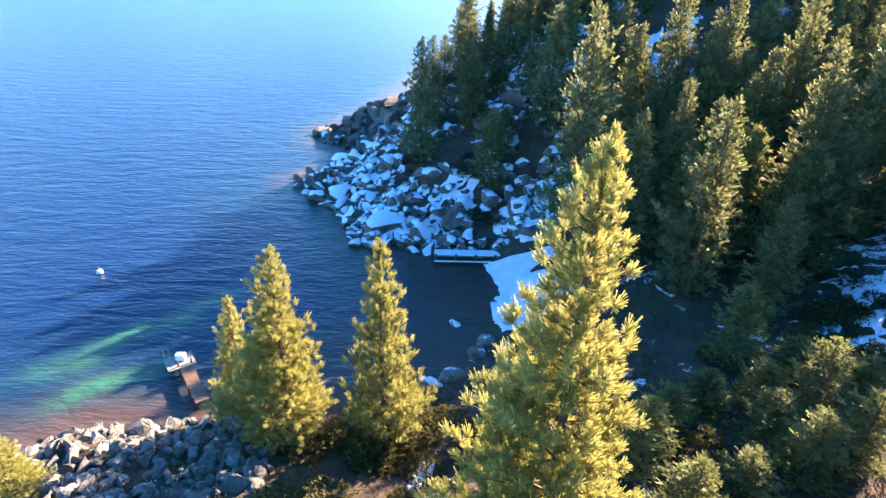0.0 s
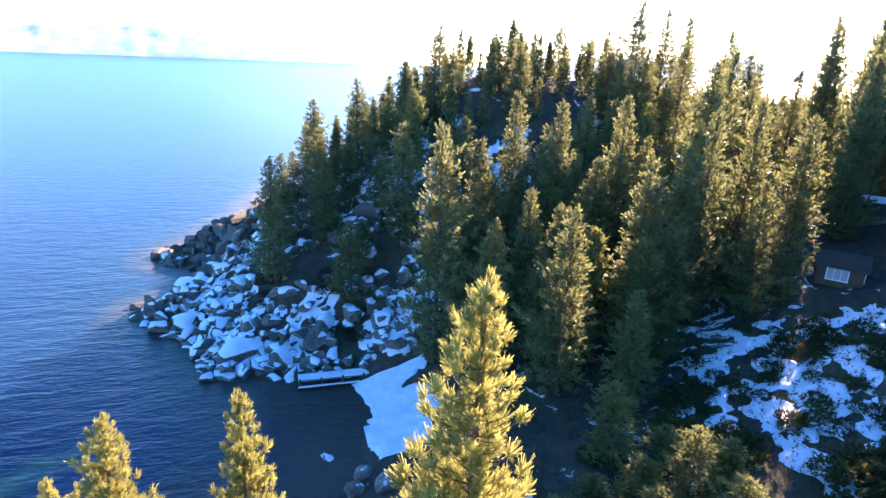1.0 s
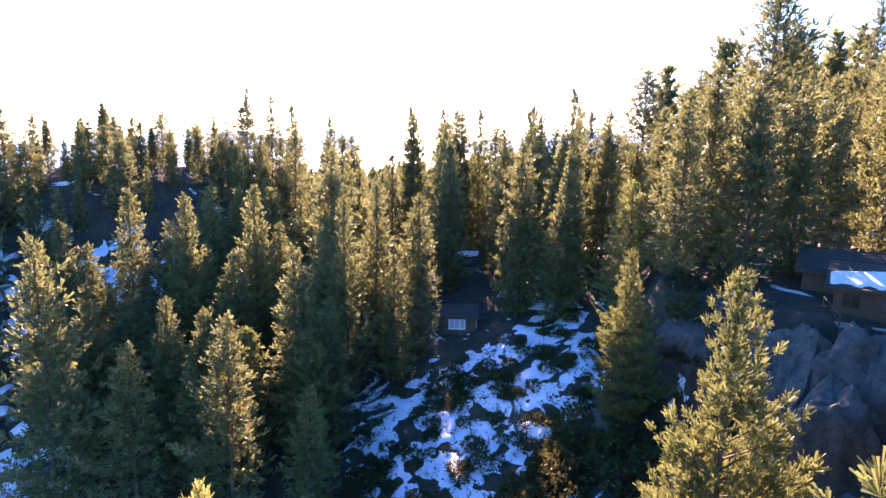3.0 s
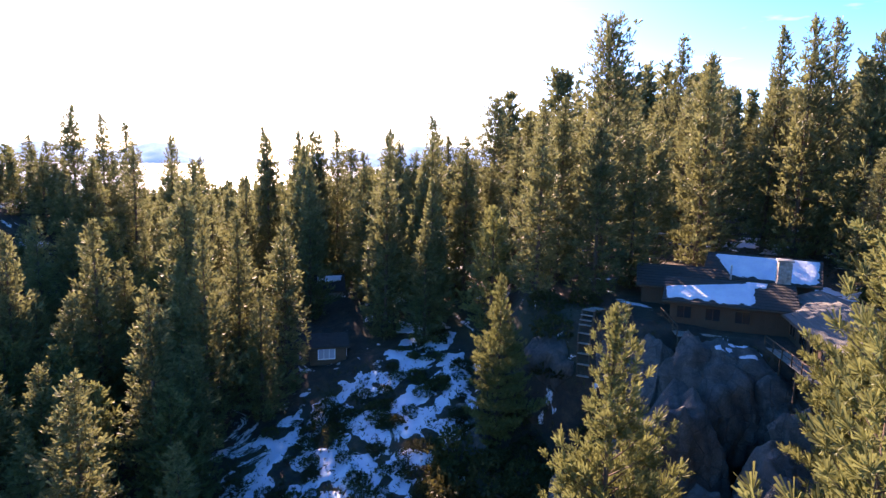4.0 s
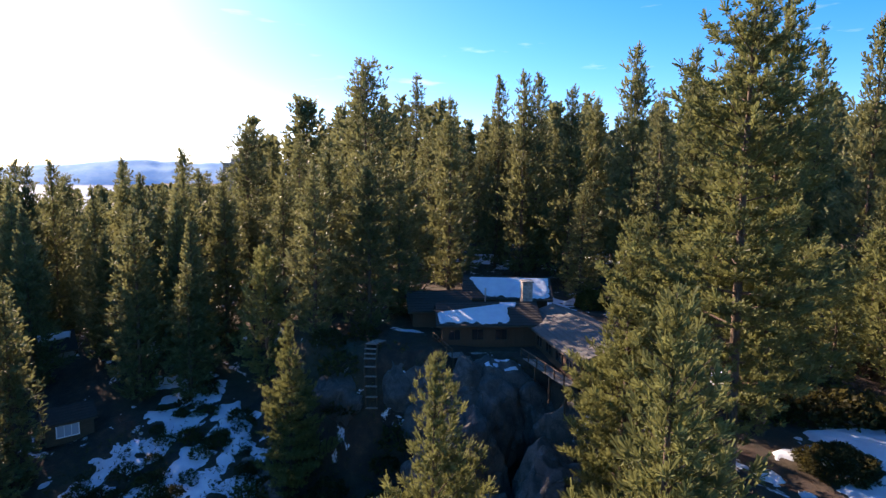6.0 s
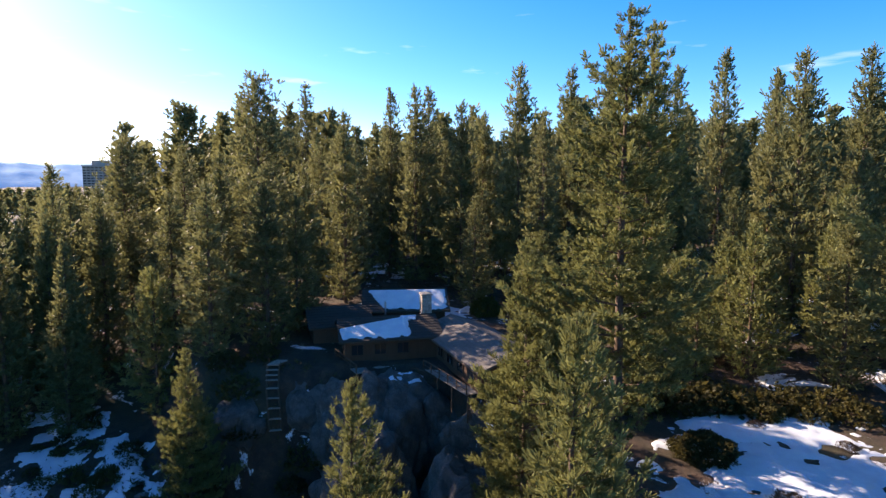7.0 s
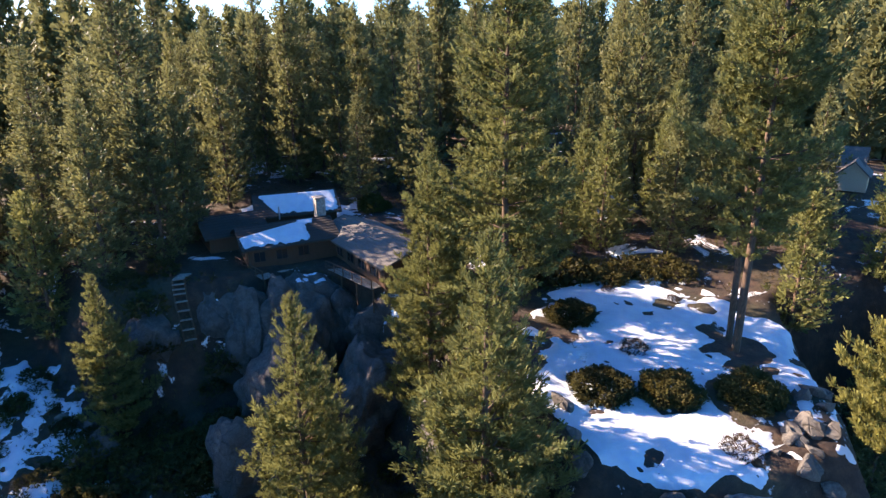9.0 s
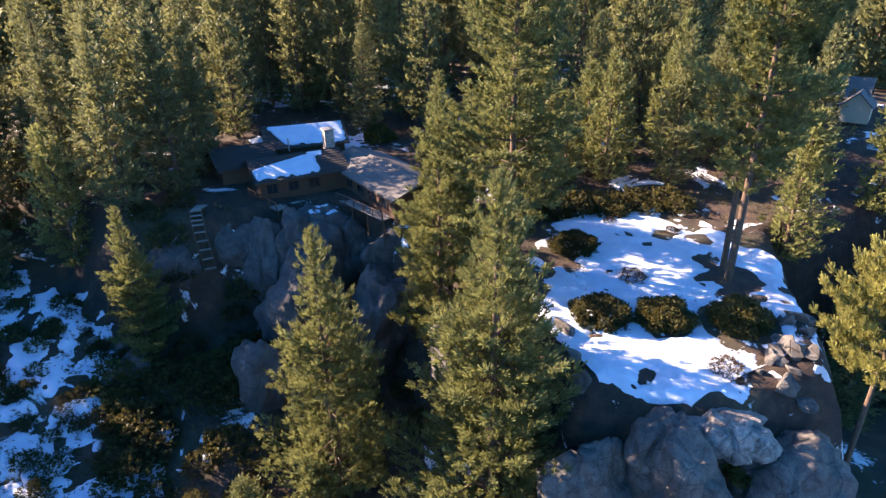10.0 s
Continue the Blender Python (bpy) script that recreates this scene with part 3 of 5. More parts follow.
crag(220, 39.4, -0.8, 14.0, 3.4, 2.6, 5.8, 35, -4, sub=4)
crag(221, 43.0, 6.6, 16.4, 2.8, 2.6, 4.6, 75, 4, sub=4)
crag(222, 42.4, 0.2, 15.6, 3.0, 2.4, 4.9, 5, -4, sub=4)
crag(223, 35.2, 5.0, 9.6, 2.8, 2.4, 5.4, 80, 0, sub=4)
crag(205, 45.8, 17.4, 16.2, 3.0, 2.4, 3.0, 30, sub=4)
crag(206, 34.8, 13.0, 8.6, 3.2, 2.5, 5.8, 25, 8, sub=4)
crag(209, 32.6, 8.4, 7.4, 3.2, 3.0, 5.2, 15, sub=4)
crag(211, 41.0, 21.8, 9.6, 1.8, 1.4, 2.4, 10, 0, snow=True, sub=4)
crag(212, 8.4, -7.9, 17.0, 3.6, 2.4, 1.5, 30, 0, "sandy granite ledge below the snowy terrace", sub=5, rough=0.07, cuts=4)
crag(213, 8.0, -5.4, 13.2, 3.6, 3.6, 5.4, 30, 0, "steep granite face below the snowy terrace", rough=0.08, cuts=4)
crag(214, 8.9, -4.0, 16.8, 1.2, 1.1, 2.0, -20, 14, "leaning granite boulder at the edge of the terrace", 4, True, 0.14, 8)
crag(215, 5.2, -11.2, 12.8, 3.8, 3.2, 4.6, -20, 0, "smooth shaded granite slab under broken snow", rough=0.08, cuts=4, snow=True)
crag(226, 10.8, -1.2, 12.4, 2.8, 2.2, 4.6, 60, 0, rough=0.1, cuts=5)
crag(217, 19.0, -1.8, 12.6, 3.8, 2.6, 4.8, 0, sub=4)
crag(218, 26.0, -1.6, 12.2, 3.8, 2.6, 5.2, -10, sub=4)
edge_rocks = Stock([boulder_kind(230 + i, 3, False, cuts=9, rough=0.1, deep=(0.22, 0.6), grow=1.4, mat=SHOREROCK, label="grey boulder at the edge of the snowy terrace", group="boulders of the terrace's edge") for i in range(4)])
for i in range(34):
    s = i / 33
    x, y = 4.6 + 7.5 * s + rng.uniform(-1.3, 1.3), -8.5 - 11 * s + rng.uniform(-1.6, 1.6)
    edge_rocks.place(i % 4, set_stone(None, x, y, rng.uniform(0.3, 0.75), rng, 0.3))
for x, y, s in ((15.5, -3.2, 0.9), (13, -2.6, 0.8), (17.5, -4.4, 0.7), (45, 22, 0.9), (43.2, 22.8, 0.8), (40, 24, 0.7), (44.8, 24.6, 0.5)):
    edge_rocks.place(int(rng.integers(4)), set_stone(None, x, y, s, rng, 0.3))


# ---- snow lying on the ground ----
def snow_sheet(name, poly, seed, cover, cell, label, thick=0.1, grain=0.5, holes=()):
    """A crust of snow over the ground inside poly, ragged and broken by bare spots."""
    px, py = [p[0] for p in poly], [p[1] for p in poly]
    X, Y, q = sheet(np.arange(min(px), max(px) + cell, cell), np.arange(min(py), max(py) + cell, cell))
    d = inside_distance(poly, X, Y)
    mask = np.minimum(d * 0.4, 0.45) - 0.45 + (cover - 0.5) * 2.5 - (fbm(X * grain, Y * grain, seed, 5) - 0.5) * 6
    rise = np.hypot(lies(X + 0.4, Y) - lies(X - 0.4, Y), lies(X, Y + 0.4) - lies(X, Y - 0.4)) / 0.8
    mask = mask - np.maximum(0, rise - 0.75) * 1.6
    for cx, cy, r in holes:
        mask = np.minimum(mask, (np.hypot(X - cx, Y - cy) - r) * 1.5 + (fbm(X * 1.5, Y * 1.5, seed + 9) - 0.5))
    soft = np.where(mask > 0, 1 - np.exp(-mask * 3.0), mask * 2.2)
    Z = lies(X, Y) + np.clip(soft, -2.5, 1) * thick + 0.03 * (fbm(X * 2.2, Y * 2.2, seed + 3) - 0.5)
    pick = (mask.ravel()[q] > -0.02).any(1)
    use, inv = np.unique(q[pick], return_inverse=True)
    v = np.stack([X, Y, Z], -1).reshape(-1, 3)[use]
    ob = new(name, mesh_of(name, v, inv.reshape(-1, 4), SNOW, True))
    return tagged(ob, label, "snow", kind="stuff")


TERRACE = [(30.5, -14.6), (30, -16.6), (28.4, -20), (26.2, -24), (20, -25), (16.5, -24.7), (12.5, -21), (10.4, -18), (9.0, -14), (9.1, -11), (11, -9), (12.6, -7.4), (12, -6.0), (11.8, -4.4), (13, -3.4), (15.6, -4.2), (19.5, -7.4), (24.5, -11.2)]
BUSHES = [(26.2, -12.2, 2.1), (17.5, -7.6, 2.2), (15.4, -11.2, 2.1), (20.3, -13.0, 1.2), (24.6, -21.5, 0.7), (12.8, -15.4, 2.2), (9.8, -10.6, 1.2), (28.5, -18.0, 0.7)]
snow_sheet("snow_field", TERRACE, 21, 0.9, 0.2, "bright trampled snow on the sunny terrace", 0.16, 0.5, [(16.8, -20.0, 2.0), (14.8, -17.6, 1.5), (12.8, -15.4, 2.5), (24.5, -20.4, 0.9), (22.5, -22.5, 1.0)])
snow_sheet("snow_field", [(9, -8.6), (7.4, -9.2), (5, -10.2), (2, -9.8), (1.6, -12), (4.8, -12.8), (7, -11.8), (9.2, -10.2)], 23, 0.74, 0.15, "broken snow among boulders below the terrace", 0.12, 0.6)
snow_sheet("snow_field", [(9.8, -20.5), (8.7, -18.9), (5, -17.2), (-0.7, -14.8), (-1.2, -17.2), (4.6, -19.8), (8.4, -22)], 24, 0.7, 0.15, "broken snow among boulders below the terrace", 0.12, 0.6)
VALLEY = [(29, 28), (27, 36), (34, 41), (40, 41.5), (47, 37), (53, 35.5), (60, 35.5), (58, 32.5), (52, 29), (49, 24.5), (43, 23.2), (36, 24.5)]
snow_sheet("snow_field", VALLEY, 31, 0.57, 0.2, "shaded snow between dark shrubs in the gully", 0.14, 0.75)
snow_sheet("snow_field", [(20, 22), (30, 18), (40, 22), (34, 27), (26, 29)], 33, 0.5, 0.25, "shaded snow on the brushy slope", 0.12, 0.45)
snow_sheet("snow_field", [(5.2, 39.6), (5.6, 43), (6.6, 47), (7.0, 50.4), (9.4, 51.6), (12, 49), (11.5, 44), (9, 40.5)], 35, 0.9, 0.2, "smooth snow on the small beach", 0.14, 0.45)
for i, (cx, cy, r, c) in enumerate(((48, -33, 5, 0.6), (56, -46, 7, 0.62), (92, -20, 7, 0.66), (66, 1, 5, 0.5), (88, 0, 6, 0.55), (104, -60, 9, 0.6), (62, -5, 4, 0.55), (-4, 60, 5, 0.5), (2, 61, 4, 0.46), (-8, 66, 4, 0.44), (-10, 72, 4, 0.42), (9.5, 56.4, 3.5, 0.56), (12, 58.5, 3, 0.52), (13.5, 74.5, 4.6, 0.5), (9, 70.4, 3.4, 0.46), (5.8, 79, 2.4, 0.5), (-4, 76, 3, 0.42), (18, 57, 4, 0.5), (24, 62, 4, 0.5), (75, 42, 5, 0.6), (31, 66, 4, 0.48), (18, 66, 4, 0.42), (25, 69, 4, 0.44))):
    ring = [(cx + r * math.cos(a) * rng.uniform(0.7, 1.2), cy + r * math.sin(a) * rng.uniform(0.6, 1.1)) for a in np.linspace(0, 6.28, 12)[:-1]]
    snow_sheet("snow_patch", ring, 40 + i, c, 0.3, "ragged patch of old snow under the pines", 0.12, 0.6)


# ---- trees ----
def tufts(centres, ways, size, count, width, rng, up=0.45, reach=0.55):
    """Shoots set with needles all round, like small bottle brushes; each needle is a slim blade."""
    n = len(centres)
    axis = np.asarray(ways) + [0, 0, up]
    axis = np.repeat(axis / (np.linalg.norm(axis, axis=1)[:, None] + 1e-9), count, 0)
    big = np.repeat(rng.uniform(0.75, 1.25, n) * size, count)
    a = rng.uniform(0, 1, n * count)
    base = np.repeat(np.asarray(centres), count, 0) + axis * (a * big)[:, None]
    d = rng.normal(size=(n * count, 3))
    d = d - axis * (d * axis).sum(1)[:, None] * 0.8
    d = d / (np.linalg.norm(d, axis=1)[:, None] + 1e-9) + axis * (0.35 + 0.5 * a)[:, None]
    side = np.cross(d, rng.normal(size=d.shape))
    side *= (np.repeat(np.broadcast_to(width, n), count) * rng.uniform(0.7, 1.3, n * count) / (np.linalg.norm(side, axis=1) + 1e-9))[:, None]
    length = (big * reach * rng.uniform(0.7, 1.1, n * count) * (1.05 - 0.45 * a))[:, None]
    v = np.stack([base - side, base + side, base + d * length], 1).reshape(-1, 3)
    return v, np.arange(len(base))[:, None] * 3 + [0, 1, 2]


def tube(points, radii, sides):
    """A tapering limb through the points."""
    pts = np.asarray(points)
    way = np.gradient(pts, axis=0)
    way /= np.linalg.norm(way, axis=1)[:, None] + 1e-9
    ref = np.array([0.0, 0, 1]) if abs(way[0][2]) < 0.8 else np.array([1.0, 0, 0])
    a = np.cross(way, ref)
    a /= np.linalg.norm(a, axis=1)[:, None] + 1e-9
    b = np.cross(way, a)
    ang = np.linspace(0, 2 * math.pi, sides, endpoint=False)
    v = pts[:, None] + (a[:, None] * np.cos(ang)[:, None] + b[:, None] * np.sin(ang)[:, None]) * np.asarray(radii)[:, None, None]
    i = np.arange(len(pts) * sides).reshape(len(pts), sides)
    j = np.roll(i, -1, 1)
    return v.reshape(-1, 3), np.stack([i[:-1], j[:-1], j[1:], i[1:]], -1).reshape(-1, 4)


def gather(pieces):
    vs, fs, o = [], [], 0
    for v, f in pieces:
        vs.append(v)
        fs.append(f + o)
        o += len(v)
    return np.concatenate(vs), np.concatenate(fs)


def clumps(centres, ways, size, count, width, rng, stretch=1.3):
    """Round clumps of needles at the ends of the twigs: slim wedges that fan out from one point."""
    n = len(centres)
    c, w = np.asarray(centres), np.asarray(ways)
    w = w / (np.linalg.norm(w, axis=1)[:, None] + 1e-9)
    big = np.repeat(np.asarray(size) * rng.uniform(0.8, 1.25, n), count)
    d = rng.normal(size=(n * count, 3))
    d = d / (np.linalg.norm(d, axis=1)[:, None] + 1e-9) * 0.8 + np.repeat(w, count, 0) * rng.uniform(0, stretch, n * count)[:, None]
    side = np.cross(d, rng.normal(size=d.shape))
    side *= (big * width * rng.uniform(0.7, 1.3, n * count) / (np.linalg.norm(side, axis=1) + 1e-9))[:, None]
    tip = np.repeat(c, count, 0) + d * (big * rng.uniform(0.7, 1.1, n * count))[:, None]
    v = np.concatenate([c[:, None], np.stack([tip - side, tip + side], 1).reshape(n, count * 2, 3)], 1)
    k = 1 + 2 * count
    root = np.arange(n)[:, None] * k
    j = 1 + 2 * np.arange(count)[None]
    f = np.stack([np.broadcast_to(root, (n, count)), root + j, root + j + 1], -1).reshape(-1, 3)
    return v.reshape(-1, 3), f


def pine_shape(seed, tall, reach, bare=0.1, gap=0.75, per=5, every=0.8, blades=10, size=0.5, width=0.17, limbs=True, thin=0.08, full=0.9, sides=6, rugged=0.25, limb_from=1.0, droop=0.1, lead=0.0, stretch=1.3, upright=0.0):
    """Trunk with whorls of limbs, and crown, of a pine of that height and greatest reach."""
    rng = np.random.default_rng(seed)
    bend = rng.normal(size=2) * 0.008 * tall
    hs = np.linspace(0, 1, 9)
    spine = np.stack([bend[0] * np.sin(hs * 2.6), bend[1] * np.sin(hs * 2.1), hs * tall], -1)
    r0 = 0.008 * tall + 0.06
    wood = [tube(spine, r0 * (1 - hs) ** 0.8 + 0.015, sides)]
    centres, ways, scale = [], [], []
    z, phase = bare * tall, rng.uniform(0, 6.28)
    heavy = rng.uniform(0, 6.28)
    while z < tall * 0.975:
        u = (z - bare * tall) / (tall * (1 - bare))
        prof = (1 - u) ** full * (0.5 + 0.5 * min(1, u / 0.15))
        prof = max(prof * (1 + rugged * rng.uniform(-0.7, 0.7)), 0.045 + lead * (1 - u))
        at = np.array([np.interp(z, spine[:, 2], spine[:, 0]), np.interp(z, spine[:, 2], spine[:, 1]), z])
        for k in range(per):
            if rng.random() < thin:
                continue
            az = phase + k * 2 * math.pi / per + rng.uniform(-0.4, 0.4)
            L = max(0.18, reach * prof * (1 + 0.18 * math.cos(az - heavy)) * (1 + rugged * rng.uniform(-0.9, 0.55)))
            rise = -droop + (0.75 + droop) * u ** 1.4 + rng.uniform(-0.1, 0.1)
            hd, lat = np.array([math.cos(az), math.sin(az), 0]), np.array([-math.sin(az), math.cos(az), 0])

            def along(q):
                return at + hd * q * L + np.array([0, 0, (rise * q + 0.26 * q ** 2.5) * L])

            if limbs and L > limb_from:
                wood.append(tube(np.array([along(q) for q in (0, 0.5, 0.95)]), [0.02 + 0.012 * L, 0.012 + 0.008 * L, 0.008], 3))
            m = max(2 if L > 0.55 else 1, int(0.72 * L / every + 0.5))
            small = 0.6 + 0.4 * min(1, L / 1.6)
            for q in np.linspace(1, 0.34, m) if m > 1 else (1.0,):
                p = along(q) + rng.normal(size=3) * 0.06
                centres.append(p)
                ways.append(hd * 0.7 + np.array([0, 0, 0.5 + 0.6 * u + upright]))
                scale.append(small)
                twig = (1.08 - q) * L * rng.uniform(0.35, 0.6)
                if twig > 0.32 and q < 0.97:
                    for s in (-1, 1):
                        for e in (1.0, 0.5) if twig > every * 1.5 else (1.0,):
                            centres.append(p + lat * s * twig * e + hd * twig * 0.45 * e + np.array([0, 0, 0.18 * twig * e + rng.normal() * 0.06]))
                            ways.append(hd * 0.5 + lat * s * 0.6 + np.array([0, 0, 0.5 + upright]))
                            scale.append(small * rng.uniform(0.8, 1.0))
        phase += 0.75
        z += gap * rng.uniform(0.8, 1.2) * (0.42 + 0.58 * (1 - u))
    # the leader, clad in needles
    for z in np.arange(tall * 0.82, tall, 0.55 * size):
        centres.append(np.array([np.interp(z, spine[:, 2], spine[:, 0]), np.interp(z, spine[:, 2], spine[:, 1]), z]) + rng.normal(size=3) * 0.05)
        ways.append(np.array([0, 0, 1.0]))
        scale.append(0.75 - 0.2 * (z / tall - 0.82) / 0.18)
    return gather(wood), clumps(np.array(centres), np.array(ways), size * np.array(scale), blades, width, rng, stretch)


def pine_kind(seed, label, group, mat, **kw):
    tall = kw["tall"]
    wood, crown = pine_shape(seed, **kw)
    ob = empty("pine_tree", Matrix(), label, "tree", group)
    under(new("trunk", mesh_of("trunk", *wood, BARK, True)), ob)
    under(new("crown", mesh_of("crown", *crown, mat, False)), ob)
    ob["tall"] = tall
    return ob


class Grove(Stock):
    def plant(self, k, x, y, top=None, tall=None, turn=None, wide=0.0, sink=0.3):
        g = ground_z(x, y) - sink
        t = (top - g) if top is not None else tall
        s = t / self.protos[k]["tall"]
        w = wide or (0.5 + 0.5 * s)
        turn = rng.uniform(0, 6.28) if turn is None else turn
        return self.place(k, Matrix.Translation((x, y, g)) @ Matrix.Rotation(turn, 4, "Z") @ Matrix.Diagonal((w, w, s, 1)))


near = Grove([
    pine_kind(301, "tall sunlit young pine with dense yellow-green needles", "pines close by", NEEDLE_SUNLIT, tall=19.0, reach=3.7, bare=0.04, gap=0.66, per=5, every=0.36, blades=96, size=0.27, width=0.06, stretch=1.9, upright=0.8, full=0.95, rugged=0.35, thin=0.05, limb_from=0.6, lead=0.08),
    pine_kind(302, "slender sunlit young pine with upswept branches", "pines close by", NEEDLE_SUNLIT, tall=14.0, reach=2.7, bare=0.05, gap=0.6, per=5, every=0.36, blades=76, size=0.27, width=0.07, stretch=1.8, upright=0.7, full=0.92, rugged=0.35, thin=0.05, limb_from=0.6, lead=0.1),
    pine_kind(303, "broad green pine rising from the slope", "pines close by", NEEDLE, tall=22.0, reach=4.6, bare=0.05, gap=0.85, per=5, every=0.43, blades=46, size=0.33, width=0.09, stretch=1.5, upright=0.3, full=0.9, rugged=0.45, limb_from=0.6),
    pine_kind(304, "tall green pine with ragged layered boughs", "pines close by", NEEDLE, tall=28.0, reach=4.6, bare=0.08, gap=1.1, per=5, every=0.46, blades=34, size=0.36, width=0.12, full=0.72, thin=0.12, rugged=0.55, limb_from=0.6),
    pine_kind(305, "tall pine with a bare lower trunk", "pines close by", NEEDLE, tall=28.0, reach=3.7, bare=0.24, gap=0.92, per=5, every=0.46, blades=34, size=0.34, width=0.12, full=0.62, thin=0.14, rugged=0.55, limb_from=0.6),
    pine_kind(306, "leaning sunlit pine with a long bare trunk", "pines close by", NEEDLE_SUNLIT, tall=15.0, reach=2.9, bare=0.42, gap=0.6, per=5, every=0.38, blades=50, size=0.3, width=0.09, stretch=1.6, upright=0.4, full=0.6, thin=0.1, rugged=0.45, limb_from=0.6),
])
mids = Grove([
    pine_kind(321, "dark green pine in the wood", "pines of the wood", NEEDLE_OLD, tall=20.0, reach=3.6, bare=0.05, gap=0.8, per=5, every=0.74, blades=14, size=0.52, width=0.16, full=0.9, rugged=0.36, thin=0.07, limb_from=0.8),
    pine_kind(322, "slim pine with a pointed crown", "pines of the wood", NEEDLE_OLD, tall=18.0, reach=2.8, bare=0.05, gap=0.74, per=5, every=0.7, blades=14, size=0.48, width=0.16, full=0.88, rugged=0.36, thin=0.07, limb_from=0.8),
    pine_kind(323, "tall old pine with an open ragged crown", "pines of the wood", NEEDLE_OLD, tall=24.0, reach=5.0, bare=0.2, gap=1.0, per=6, every=0.74, blades=14, size=0.48, width=0.16, full=0.6, thin=0.08, rugged=0.4, limb_from=0.8),
    pine_kind(324, "thin fir with drooping tiers", "pines of the wood", NEEDLE_OLD, tall=22.0, reach=3.5, bare=0.08, gap=0.92, per=6, every=0.62, blades=13, size=0.4, width=0.17, full=0.78, thin=0.06, rugged=0.25, limb_from=0.7, droop=0.2),
    pine_kind(325, "bushy young pine with a rounded top", "pines of the wood", NEEDLE, tall=12.0, reach=2.6, bare=0.03, gap=0.64, per=5, every=0.62, blades=14, size=0.44, width=0.16, full=0.7, rugged=0.4, limb_from=0.8),
])


class Mass:
    """A stand of trees too many to count, joined into one mesh of wood and one of needles."""

    def __init__(self, name, label, shapes):
        self.name, self.label, self.shapes, self.wood, self.leaf = name, label, shapes, [], []

    def plant(self, k, x, y, tall):
        (wv, wf), (cv, cf), h = self.shapes[k]
        a, s = rng.uniform(0, 6.28), tall / h
        turn = np.array([[math.cos(a), math.sin(a), 0], [-math.sin(a), math.cos(a), 0], [0, 0, 1]]) * s
        at = np.array([x, y, ground_z(x, y) - 0.3])
        self.wood.append((wv @ turn + at, wf))
        self.leaf.append((cv @ turn + at, cf))

    def finish(self):
        ob = tagged(new(self.name, mesh_of("crowns", *gather(self.leaf), NEEDLE_OLD, False)), self.label, "forest", kind="stuff")
        under(new("trunks", mesh_of("trunks", *gather(self.wood), BARK, True)), ob)
        return ob


far_shapes = [(*pine_shape(341, 22.0, 3.4, 0.06, 1.1, 5, 1.3, 6, 0.95, 0.3, False, full=0.85, sides=4, rugged=0.35), 22.0),
              (*pine_shape(342, 20.0, 2.6, 0.06, 1.1, 4, 1.2, 6, 0.9, 0.3, False, full=0.85, sides=4, rugged=0.35), 20.0),
              (*pine_shape(343, 26.0, 4.2, 0.2, 1.3, 5, 1.3, 6, 0.95, 0.3, False, full=0.55, thin=0.18, rugged=0.45, sides=4), 26.0)]
rng = np.random.default_rng(99)
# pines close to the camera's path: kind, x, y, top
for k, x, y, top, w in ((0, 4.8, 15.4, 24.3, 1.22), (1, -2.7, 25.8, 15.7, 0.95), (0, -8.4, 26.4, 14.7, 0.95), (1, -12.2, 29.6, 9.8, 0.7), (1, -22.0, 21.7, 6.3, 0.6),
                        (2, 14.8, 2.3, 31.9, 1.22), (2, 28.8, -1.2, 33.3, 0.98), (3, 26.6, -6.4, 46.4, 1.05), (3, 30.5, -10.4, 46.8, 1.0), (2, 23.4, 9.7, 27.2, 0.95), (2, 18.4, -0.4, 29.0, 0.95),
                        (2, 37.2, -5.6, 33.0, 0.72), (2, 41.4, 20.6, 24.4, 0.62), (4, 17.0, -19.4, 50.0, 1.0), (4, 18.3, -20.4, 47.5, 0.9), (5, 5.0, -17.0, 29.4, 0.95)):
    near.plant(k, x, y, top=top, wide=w)
